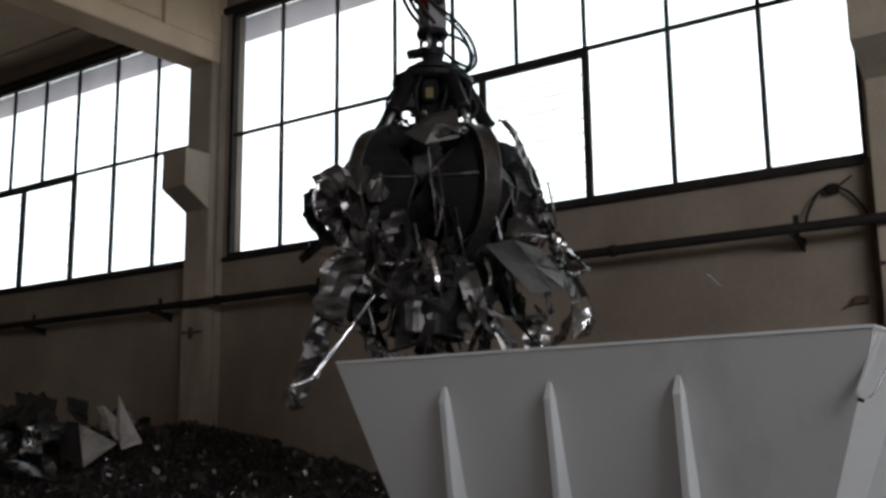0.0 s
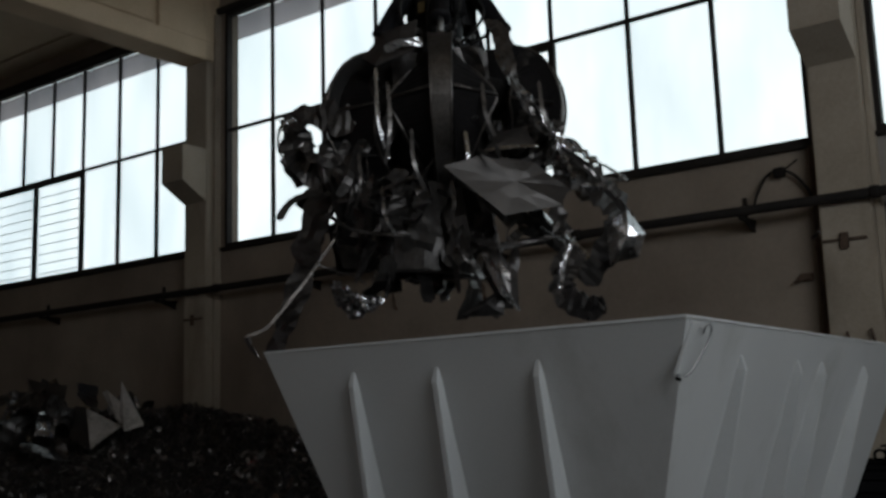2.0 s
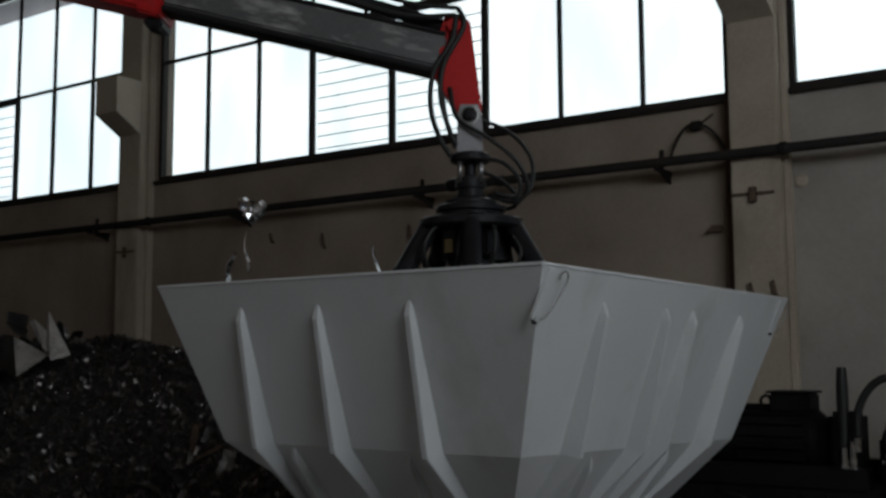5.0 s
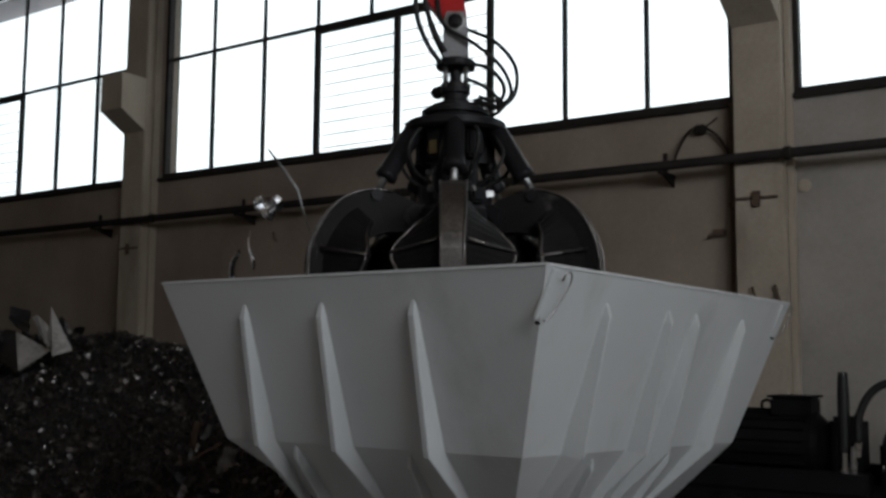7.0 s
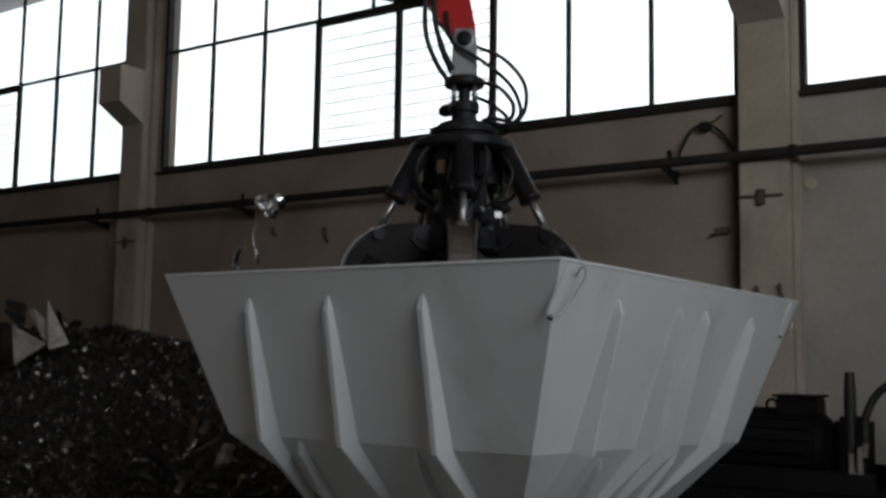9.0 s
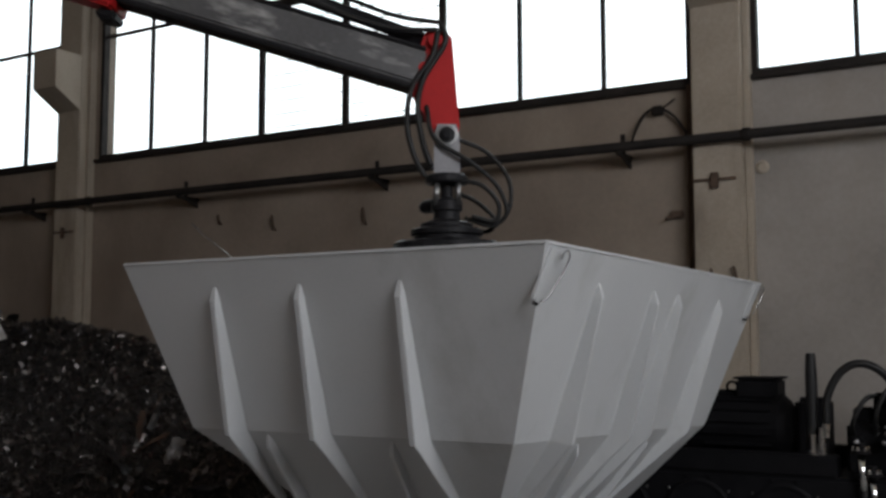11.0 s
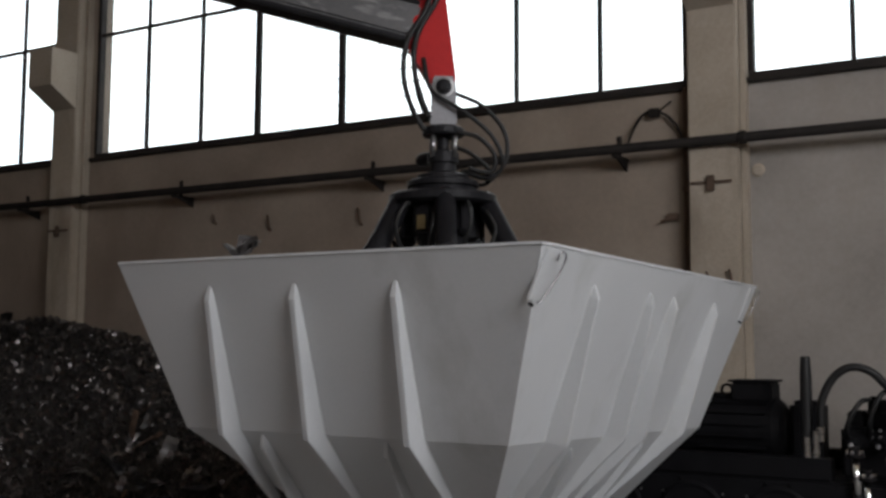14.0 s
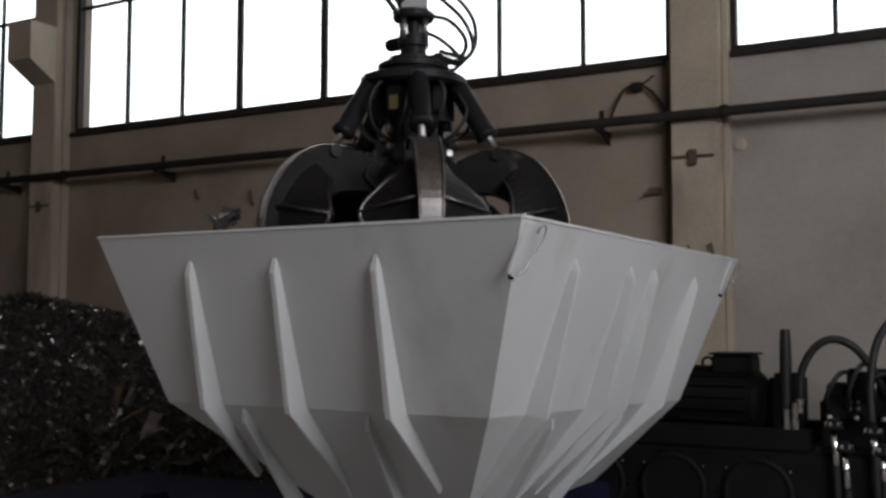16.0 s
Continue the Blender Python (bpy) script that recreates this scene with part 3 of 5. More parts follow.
# ---- press under the hopper ----
press = tagged(empty("baling_press", pose(0, 0, 0)), "dark navy blue press frame under the hopper", "press")
pb = bmesh.new()
box(pb, -2.3, 1.7, 1.0, 2.6, 0.0, 0.535, 0.02)
part("bed", pb, M_BLUE, press)
collar = bmesh.new()
box(collar, 0.54, 1.35, 0.86, 2.56, 0.535, 0.735, 0.015)
part("collar", collar, M_BLUE, press)
for x in (-2.2, -0.70):
    part("bracket", box(bmesh.new(), x - 0.06, x + 0.06, 1.02, 1.14, 0.535, 0.72, 0.015), M_BLUE, press)
part("rail", box(bmesh.new(), -2.3, 0.5, 0.955, 0.998, 0.40, 0.54, 0.01), M_BLUE, press)

# ---- power unit ----
unit = tagged(empty("hydraulic_power_unit", pose(1.2, 3.35, 0)), "black hydraulic power unit with a motor and hoses", "machine")
tank = part("tank", box(bmesh.new(), -0.9, 2.4, 0, 1.1, 0, 0.87, 0.02), M_MACHINE, unit)
for x in (0.273, 0.797, -0.25):
    cv = part("cover", lathe(bmesh.new(), [(0.21, 0), (0.215, 0.02), (0.195, 0.03), (0.17, 0.022)], 40, pose(x, -0.001, 0.615, 90, 0, 0)), M_MACHINE, tank)
    for i in range(10):
        a = 2 * math.pi * i / 10
        part("bolt", lathe(bmesh.new(), [(0.009, 0), (0.009, 0.014), (0.006, 0.017)], 6, pose(x + 0.235 * math.cos(a), -0.001, 0.615 + 0.235 * math.sin(a), 90, 0, 0)), M_STEEL if i % 3 == 1 else M_MACHINE, cv)
part("rail", box(bmesh.new(), -0.9, 1.1, 0.0, 0.14, 0.872, 1.0, 0.008), M_MACHINE, unit)
part("rail", box(bmesh.new(), -0.9, 1.1, 0.70, 0.82, 0.872, 1.0, 0.008), M_MACHINE, unit)
motor = part("motor", lathe(bmesh.new(), [(0.15, -0.36), (0.2, -0.33), (0.205, -0.2), (0.205, 0.26), (0.17, 0.30), (0.12, 0.33)], 28, pose(0.45, 0.42, 1.13, 0, 90, 0)), M_MACHINE, unit)
for i in range(18):
    a = math.pi * (i - 4) / 9
    c, s = math.cos(a), math.sin(a)
    fin = bmesh.new()
    box(fin, -0.20, 0.22, -0.005, 0.005, 0.198, 0.228, 0, pose(0.45, 0.42, 1.13) @ Matrix.Rotation(a, 4, "X"))
    part("fin", fin, M_MACHINE, motor)
tb = part("terminal_box", box(bmesh.new(), 0.44, 0.70, 0.30, 0.54, 1.31, 1.43, 0.012), M_MACHINE, motor)
part("lid", box(bmesh.new(), 0.425, 0.715, 0.285, 0.555, 1.43, 1.445, 0.004), M_MACHINE, tb)
eye = bmesh.new()
for i in range(16):
    a, b = 2 * math.pi * i / 16, 2 * math.pi * (i + 1) / 16
    tube(eye, (0.385 + 0.035 * math.cos(a), 0.42, 1.375 + 0.035 * math.sin(a)), (0.385 + 0.035 * math.cos(b), 0.42, 1.375 + 0.035 * math.sin(b)), 0.010, seg=6)
part("lifting_eye", eye, M_MACHINE, motor)
part("pump", box(bmesh.new(), 0.80, 1.0, 0.30, 0.54, 0.872, 1.32, 0.03), M_MACHINE, unit)
part("post", lathe(bmesh.new(), [(0.036, 0), (0.036, 0.45), (0.03, 0.56), (0.026, 0.58)], 14, pose(0.95, 0.10, 1.02)), M_RUBBER, unit, "black rubber hose end standing upright")
for x, z in ((0.96, 1.04), (1.012, 1.08), (1.04, 1.20)):
    ft = bmesh.new()
    lathe(ft, [(0.022, -0.10), (0.022, -0.06), (0.028, -0.055), (0.028, -0.02), (0.022, -0.015), (0.022, 0.08)], 10, pose(x, 0.05, z))
    part("fitting", ft, M_CHROME, unit, "bright steel hose fitting")
for x, z, l in ((1.24, 1.034, 0.22), (1.30, 0.906, 0.22), (1.455, 1.005, 0.12), (1.50, 0.90, 0.16), (1.72, 1.03, 0.2), (1.85, 0.93, 0.2)):
    fl = part("flange", lathe(bmesh.new(), [(0.05, -0.012), (0.054, -0.008), (0.054, 0.008), (0.03, 0.014), (0.028, 0.05)], 20, pose(x, -0.03, z)), M_TINE, unit, "dark bolted pipe flange")
    for i in range(6):
        a = math.pi * i / 3 + 0.3
        part("bolt", lathe(bmesh.new(), [(0.010, 0), (0.010, 0.022), (0.006, 0.026)], 6, pose(x + 0.042 * math.cos(a), -0.03 + 0.042 * math.sin(a), z + 0.006)), M_CHROME, fl, "bright bolt head")
    part("pipe", tube(bmesh.new(), (x, -0.03, z - 0.01), (x + 0.015, -0.05, z - l), 0.022), M_CHROME, unit, "bright steel pipe stub")
    part("hose", hose(bmesh.new(), [(x + 0.01, -0.04, z - l + 0.02), (x + 0.015, -0.045, z - l - 0.15), (x + 0.03, -0.04, 0.3), (x + 0.05, -0.02, 0.03)], 0.026), M_RUBBER, unit)
for pts in ([(1.04, 0.05, 1.18), (1.05, 0.05, 1.34), (1.12, 0.06, 1.48), (1.224, 0.07, 1.54), (1.34, 0.10, 1.50), (1.44, 0.16, 1.36), (1.50, 0.25, 1.2)],
            [(1.44, 0.05, 1.05), (1.43, 0.10, 1.30), (1.47, 0.2, 1.55), (1.58, 0.3, 1.68), (1.75, 0.4, 1.6)],
            [(1.62, 0.08, 1.1), (1.60, 0.12, 1.35), (1.68, 0.2, 1.5), (1.85, 0.3, 1.4)]):
    part("hose", hose(bmesh.new(), pts, 0.024), M_RUBBER, unit)
valves = part("valve_block", box(bmesh.new(), 1.12, 2.1, 0.22, 0.75, 0.872, 1.18, 0.02), M_MACHINE, unit)
for i in range(6):
    x = 1.20 + i * 0.15
    part("valve", box(bmesh.new(), x - 0.05, x + 0.05, 0.28, 0.46, 1.181, 1.27 + 0.07 * (i % 2), 0.012), M_MACHINE, valves)
    part("coil", lathe(bmesh.new(), [(0.035, 0), (0.035, 0.10), (0.02, 0.12)], 12, pose(x, 0.219, 1.08, 90, 0, 0)), M_MACHINE, valves)
    part("nut", lathe(bmesh.new(), [(0.014, 0), (0.014, 0.03), (0.008, 0.034)], 6, pose(x, 0.097, 1.08, 90, 0, 0)), M_STEEL, valves)
for x, z in ((1.30, 1.125), (1.345, 1.125), (1.30, 1.165), (1.345, 1.165), (1.62, 1.15)):
    part("screw", lathe(bmesh.new(), [(0.010, 0), (0.010, 0.014), (0.006, 0.016)], 8, pose(x, 0.219, z, 90, 0, 0)), M_STEEL, valves)
rp2 = random.Random(21)
for i in range(16):                       # small valves, elbows and caps crowded on the block
    x, y, z = rp2.uniform(1.14, 2.05), rp2.uniform(0.24, 0.60), rp2.uniform(1.20, 1.40)
    if i % 2:
        part("valve", box(bmesh.new(), x - 0.035, x + 0.05, y - 0.04, y + 0.04, 1.181, z, 0.010), M_MACHINE, valves)
    else:
        part("coil", lathe(bmesh.new(), [(0.03, 0), (0.034, 0.02), (0.034, z - 1.22), (0.02, z - 1.19)], 12, pose(x, y, 1.181)), M_MACHINE, valves)
for i in range(7):
    x = 1.16 + 0.13 * i
    part("hose", hose(bmesh.new(), [(x, 0.24, 1.10), (x + 0.02, 0.12, 1.20 + 0.05 * (i % 3)), (x + 0.10, 0.16, 1.34 + 0.06 * (i % 2)), (x + 0.18, 0.34, 1.30), (x + 0.20, 0.44, 1.2)], 0.015, 8, 5), M_RUBBER, unit)
part("stack", lathe(bmesh.new(), [(0.06, 0), (0.06, 0.42), (0.05, 0.44), (0.05, 0.62), (0.03, 0.66)], 16, pose(1.56, 0.30, 1.18)), M_MACHINE, unit)
part("filter", lathe(bmesh.new(), [(0.10, 0), (0.10, 0.66), (0.08, 0.70), (0.05, 0.78)], 20, pose(1.62, 0.62, 0.872)), M_MACHINE, unit)

# ---- scrap heaps ----


def chips(count, place, size, seed):
    """Many small bent flakes of metal as one mesh."""
    rng = np.random.default_rng(seed)
    verts, faces = [], []
    for i in range(count):
        x, y, z = place(rng)
        s = size * (0.4 + rng.random() ** 3 * 1.5)
        a, b = rng.normal(size=3), rng.normal(size=3)
        a /= np.linalg.norm(a)
        b -= a * a.dot(b)
        b /= np.linalg.norm(b)
        c = np.cross(a, b)
        p, w, l = np.array((x, y, z)), s * (0.16 + 0.4 * rng.random()), s
        fold, th = 0.6 * s * (rng.random() - 0.3), 0.004
        k = len(verts)
        for o in (0, th):
            verts += [tuple(p - a * l - b * w + c * o), tuple(p - a * l + b * w + c * o), tuple(p - b * w + c * (fold + o)), tuple(p + b * w + c * (fold + o)),
                      tuple(p + a * l - b * w * 0.7 + c * o), tuple(p + a * l + b * w * 0.6 + c * o)]
        faces += [(k, k + 2, k + 3, k + 1), (k + 2, k + 4, k + 5, k + 3), (k + 6, k + 7, k + 9, k + 8), (k + 8, k + 9, k + 11, k + 10),
                  (k, k + 1, k + 7, k + 6), (k + 4, k + 10, k + 11, k + 5), (k, k + 6, k + 8, k + 2), (k + 2, k + 8, k + 10, k + 4), (k + 1, k + 3, k + 9, k + 7), (k + 3, k + 5, k + 11, k + 9)]
    return verts, faces


def heap_height(x, y):
    """Height of the chip heap lying against the wall."""
    crest = 1.83 - 0.24 * max(0.0, x + 5.3) + 0.02 * math.sin(x * 3.1) - 0.05 * max(0.0, -7.5 - x)
    h = crest - 0.74 * max(0.0, 4.1 - y) - 0.12 * max(0, y - 4.2)
    h += 0.08 * noise.noise((x * 1.1, y * 1.1, 3.0)) + 0.05 * noise.noise((x * 4, y * 4, 7.0))
    edge = min(1.0, max(0.0, (x + 13.5) / 1.5), max(0.0, (-0.4 - x) / 1.2))
    return h * max(0.0, edge)


heap = tagged(empty("scrap_heap", pose(0, 0, 0)), "dark heap of shredded metal chips against the wall", "scrap heap", kind="stuff")
hm = bmesh.new()
NX, NY = 130, 50
grid = [[hm.verts.new((-13.5 + 13.1 * i / NX, 0.9 + 4.15 * j / NY, max(-0.02, heap_height(-13.5 + 13.1 * i / NX, 0.9 + 4.15 * j / NY)))) for j in range(NY + 1)] for i in range(NX + 1)]
for i in range(NX):
    for j in range(NY):
        hm.faces.new((grid[i][j], grid[i + 1][j], grid[i + 1][j + 1], grid[i][j + 1]))
part("mound", hm, M_HEAP, heap, smooth=True)


def on_heap(rng):
    while True:
        x, y = rng.uniform(-9.5, -1.0), rng.uniform(1.2, 4.95)
        h = heap_height(x, y)
        if h > 0.02:
            return x, y, h + rng.uniform(-0.01, 0.035)


me = bpy.data.meshes.new("chips")
vs, fs = chips(38000, on_heap, 0.028, 5)
me.from_pydata(vs, [], fs)
me.materials.append(M_CHIP)
ch = new("chips", me)
ch.parent = heap
ch["kind"] = "stuff"


def sheet(width, length, seed, bend=0.5, crease=0.06, nx=4, ny=9, thick=0.005, ragged=0.25):
    """A torn, bent and creased strip of sheet metal, centred on its middle."""
    rng = random.Random(seed)
    heading, pts = rng.uniform(-0.5, 0.5), []
    u, v = 0.0, 0.0
    spine = []
    for j in range(ny + 1):
        spine.append((u, v, heading))
        heading += rng.gauss(0, bend) * (2.2 if rng.random() < 0.22 else 0.35)
        u += math.cos(heading) * length / ny
        v += math.sin(heading) * length / ny
    cu, cv = sum(s[0] for s in spine) / len(spine), sum(s[1] for s in spine) / len(spine)
    twist = rng.uniform(-0.9, 0.9)
    bm = bmesh.new()
    top, low = [], []
    for j, (u, v, h) in enumerate(spine):
        f = j / ny
        wl, wr = width * (0.5 - ragged * rng.random() * 0.5), width * (0.5 - ragged * rng.random() * 0.5)
        if j in (0, ny):
            wl, wr = wl * rng.uniform(0.3, 0.9), wr * rng.uniform(0.3, 0.9)
        ra, rb = [], []
        for i in range(nx + 1):
            s = -wl + (wl + wr) * i / nx
            c = crease * width * (1.6 * abs(noise.noise((s * 7 + seed, f * 4.5, seed * 0.37))) + 0.8 * abs(noise.noise((s * 15, f * 9 + seed, 2.1))))
            tw = twist * (f - 0.5)
            base = Vector((u - cu, s * math.cos(tw), v - cv + s * math.sin(tw))) + c * Vector((-math.sin(h), 0, math.cos(h)))
            ra.append(bm.verts.new(base))
            rb.append(bm.verts.new(base + thick * Vector((-math.sin(h), 0, math.cos(h)))))
        top.append(ra)
        low.append(rb)
    for j in range(ny):
        for i in range(nx):
            bm.faces.new((top[j][i], top[j][i + 1], top[j + 1][i + 1], top[j + 1][i]))
            bm.faces.new((low[j][i], low[j + 1][i], low[j + 1][i + 1], low[j][i + 1]))
        bm.faces.new((top[j][0], top[j + 1][0], low[j + 1][0], low[j][0]))
        bm.faces.new((top[j][nx], low[j][nx], low[j + 1][nx], top[j + 1][nx]))
    for i in range(nx):
        bm.faces.new((top[0][i], low[0][i], low[0][i + 1], top[0][i + 1]))
        bm.faces.new((top[ny][i], top[ny][i + 1], low[ny][i + 1], low[ny][i]))
    return bm


def folded(panels, thick=0.005):
    """A torn sheet of flat panels that meet along folds; each panel is a ring of corners in world space."""
    bm = bmesh.new()
    for ring in panels:
        pts = [Vector(p) for p in ring]
        off = (pts[1] - pts[0]).cross(pts[2] - pts[0]).normalized() * thick
        near, far = [bm.verts.new(p) for p in pts], [bm.verts.new(p + off) for p in pts]
        bm.faces.new(near)
        bm.faces.new(far[::-1])
        for i in range(len(pts)):
            j = (i + 1) % len(pts)
            bm.faces.new((near[j], near[i], far[i], far[j]))
    bmesh.ops.recalc_face_normals(bm, faces=bm.faces)
    return bm


SHEET_LABELS = {M_PLATE: "large bent plate of dull grey sheet steel", M_SHEET: "crumpled torn strip of grey sheet steel scrap", M_SHINY: "bright crumpled strip of bare metal scrap", M_DARKSCRAP: "dark oily crumpled steel scrap piece"}


def scrap(seed, mat, width, length, m, group, name="scrap_piece", **kw):
    ob = finish(name, sheet(width, length, seed, **kw), mat, smooth=False)
    ob.matrix_world = m
    return tagged(ob, SHEET_LABELS[mat], "scrap metal", group=group)


# larger sheets lying on the far end of the heap
rng = random.Random(11)
for i in range(60):
    x, y = rng.uniform(-10.5, -6.3), rng.uniform(2.6, 4.4)
    z = heap_height(x, y) + rng.uniform(0.0, 0.36) * min(1.0, (-6.0 - x) / 1.4)
    mat = rng.choice((M_SHEET, M_DARKSCRAP, M_DARKSCRAP, M_SHEET, M_SHINY))
    scrap(100 + i, mat, rng.uniform(0.1, 0.32), rng.uniform(0.3, 0.8), pose(x, y, z, rng.uniform(-80, 80), rng.uniform(-80, 80), rng.uniform(0, 360)), "sheets on the scrap heap")
scrap(303, M_SHEET, 0.40, 0.50, pose(-6.62, 3.40, 1.85, 60, 30, 50), "sheets on the scrap heap", bend=0.15, crease=0.05, ragged=0.6)
scrap(304, M_SHEET, 0.36, 0.60, pose(-7.25, 3.45, 2.05, 50, -30, 20), "sheets on the scrap heap", bend=0.2, crease=0.05, ragged=0.5)
for i in range(14):
    x, y = rng.uniform(-3.6, -1.9), rng.uniform(2.6, 3.6)
    scrap(320 + i, rng.choice((M_DARKSCRAP, M_SHEET, M_DARKSCRAP)), rng.uniform(0.04, 0.14), rng.uniform(0.25, 0.5), pose(x, y, heap_height(x, y) + 0.05, rng.uniform(-40, 40), rng.uniform(-30, 30), rng.uniform(0, 360)), "sheets on the scrap heap")

# scrap filling the hopper


def in_hopper(r):
    x, y = r.uniform(0.3, 1.5), r.uniform(0.5, 2.4)
    return x, y, 1.52 + r.uniform(-0.03, 0.03) + 0.1 * math.sin(x * 4) * math.sin(y * 3)


fill = tagged(empty("hopper_fill", pose(0, 0, 0)), "dark shredded metal filling the hopper", "scrap", kind="stuff")
fb = bmesh.new()
box(fb, 0.14, 1.74, 0.28, 2.55, 1.42, 1.48)
part("bed", fb, M_HEAP, fill)
me = bpy.data.meshes.new("chips")
vs, fs = chips(1500, in_hopper, 0.05, 9)
me.from_pydata(vs, [], fs)
me.materials.append(M_CHIP)
hf = new("chips", me)
hf.parent = fill
hf["kind"] = "stuff"
for mat, label, panels in (
        (M_FOIL, "bright torn three-cornered metal sheet on the heap", [[(-6.38, 3.50, 1.92), (-5.90, 3.60, 1.72), (-6.0, 3.30, 1.50)]]),
        (M_DARKSCRAP, "dark folded sheet leaning on the heap", [[(-6.39, 3.51, 1.93), (-6.02, 3.31, 1.48), (-6.55, 3.42, 1.62), (-6.66, 3.55, 1.95)]]),
        (M_FOIL, "bright curled metal strip on the heap", [[(-6.10, 3.50, 2.07), (-6.0, 3.48, 2.09), (-5.62, 3.56, 1.82), (-5.70, 3.42, 1.74)]]),
        (M_FOIL, "bright pointed metal shard standing on the heap", [[(-5.78, 3.50, 2.18), (-5.50, 3.58, 1.72), (-5.58, 3.40, 1.66), (-5.74, 3.45, 1.84)]]),
        (M_PLATE, "large bent dull sheet on top of the heap", [[(-7.66, 3.60, 2.29), (-7.34, 3.60, 2.23), (-7.09, 3.45, 1.90), (-7.39, 3.50, 1.90)], [(-7.34, 3.60, 2.23), (-6.89, 3.60, 2.18), (-6.79, 3.50, 1.98), (-7.09, 3.45, 1.90)]])):
    tagged(finish("scrap_piece", folded(panels), mat), label, "scrap metal", group="sheets on the scrap heap")
for i, (x, y, turn) in enumerate(((-3.50, 3.55, 70), (-3.25, 3.30, 50), (-3.42, 3.35, 80), (-3.02, 2.80, 50))):
    ob = finish("scrap_strip", sheet(0.05 + 0.02 * (i % 3), 0.42, 620 + i, bend=0.12, crease=0.05), M_RUST)
    ob.matrix_world = pose(x, y, heap_height(x, y) + 0.05, 20, -turn, 30 * i)
    tagged(ob, "rusty brown iron strip stuck in the heap", "scrap metal", group="sheets on the scrap heap")

# ---- grapple ----
# seconds, flange centre, turn about z, opening of the tines in degrees
GRAPPLE = [
    (0.0, -1.089, 2.212, 4.072, -25, -4), (0.5, -0.842, 2.078, 4.158, -31, -4), (1.0, -0.515, 1.854, 4.21, -44, -4), (1.5, -0.277, 1.731, 4.326, -53, -4), (2.0, -0.045, 1.475, 4.224, -55, -4), (2.5, 0.173, 1.34, 4.066, -47, -4), (2.7, 0.279, 1.34, 4.031, -48, -4),
    (3.0, 0.477, 1.34, 3.662, -50, -4), (3.5, 0.736, 1.25, 3.129, -57, -12), (4.0, 0.865, 1.25, 2.629, -57, -10), (4.5, 0.899, 1.25, 2.437, -57, -4), (5.0, 0.899, 1.25, 2.424, -57, 2), (5.2, 0.899, 1.25, 2.430, -57, 4),
    (6.2, 0.840, 1.25, 2.680, -57, 8), (7.3, 0.769, 1.25, 2.975, -57, 9), (7.5, 0.769, 1.25, 2.977, -57, 8), (8.0, 0.777, 1.25, 2.970, -57, -2), (8.5, 0.786, 1.25, 2.962, -57, -13), (9.0, 0.783, 1.25, 2.801, -57, -17),
    (9.5, 0.842, 1.25, 2.613, -57, -19), (10.0, 0.887, 1.25, 2.379, -57, -20), (10.2, 0.887, 1.25, 2.330, -57, -20), (11.3, 0.885, 1.25, 2.185, -57, -20), (12.5, 0.885, 1.25, 2.173, -57, -20), (13.0, 0.900, 1.25, 2.229, -57, -20), (13.5, 0.902, 1.25, 2.263, -57, -19),
    (14.0, 0.886, 1.25, 2.445, -57, -18), (14.5, 0.898, 1.25, 2.438, -56, -16), (15.0, 0.904, 1.25, 2.547, -55, -8), (15.3, 0.880, 1.25, 2.660, -54, 2), (15.5, 0.858, 1.25, 2.776, -54, 7), (15.8, 0.835, 1.25, 2.865, -53, 9), (16.0, 0.821, 1.25, 2.904, -53, 10)]
PIVOT = -0.56                             # height of the tine pivots under the flange
PIN = 0.47                                # height of the hanging pin over the flange


def grapple_pose(row):
    return pose(row[1], row[2], row[3], 0, 0, row[4])


grapple = tagged(empty("scrap_grapple", grapple_pose(GRAPPLE[0])), "black five-tine hydraulic scrap grapple with worn steel claws", "grapple")
flange = bmesh.new()
lathe(flange, [(0.12, -0.115), (0.24, -0.11), (0.265, -0.095), (0.265, -0.062), (0.25, -0.052), (0.165, -0.04), (0.16, -0.02), (0.178, -0.015), (0.178, 0.008), (0.165, 0.016), (0.10, 0.03)], 40)
part("top_flange", flange, M_BLACK, grapple)
part("rotator_base", lathe(bmesh.new(), [(0.13, 0.012), (0.13, 0.04), (0.105, 0.05), (0.068, 0.06), (0.064, 0.10), (0.078, 0.105), (0.078, 0.155), (0.05, 0.16), (0.032, 0.17), (0.032, 0.24)], 28), M_BLACK, grapple)
for i in range(4):
    a = math.pi / 4 + i * math.pi / 2
    part("tie_rod", tube(bmesh.new(), (0.075 * math.cos(a), 0.075 * math.sin(a), 0.13), (0.075 * math.cos(a), 0.075 * math.sin(a), 0.25), 0.014, seg=10), M_STEEL, grapple, "bright steel tie rod")
part("rotator_motor", lathe(bmesh.new(), [(0.03, 0.0), (0.035, 0.02), (0.035, 0.08), (0.028, 0.1)], 14, pose(-0.05, -0.05, 0.14, 90, 0, -50)), M_BLACK, grapple)
part("rotator_head", lathe(bmesh.new(), [(0.06, 0.235), (0.10, 0.24), (0.105, 0.25), (0.105, 0.275), (0.09, 0.285)], 28), M_BLACK, grapple)
TURN_LINK = pose(0, 0, 0, 0, 0, 88)
link = bmesh.new()
for s in (-1, 1):
    prism(link, [(-0.065, 0.284), (0.065, 0.284), (0.062, 0.47), (0.045, 0.525), (-0.045, 0.525), (-0.062, 0.47)], s * 0.072 - 0.012, s * 0.072 + 0.012, TURN_LINK @ XZ)
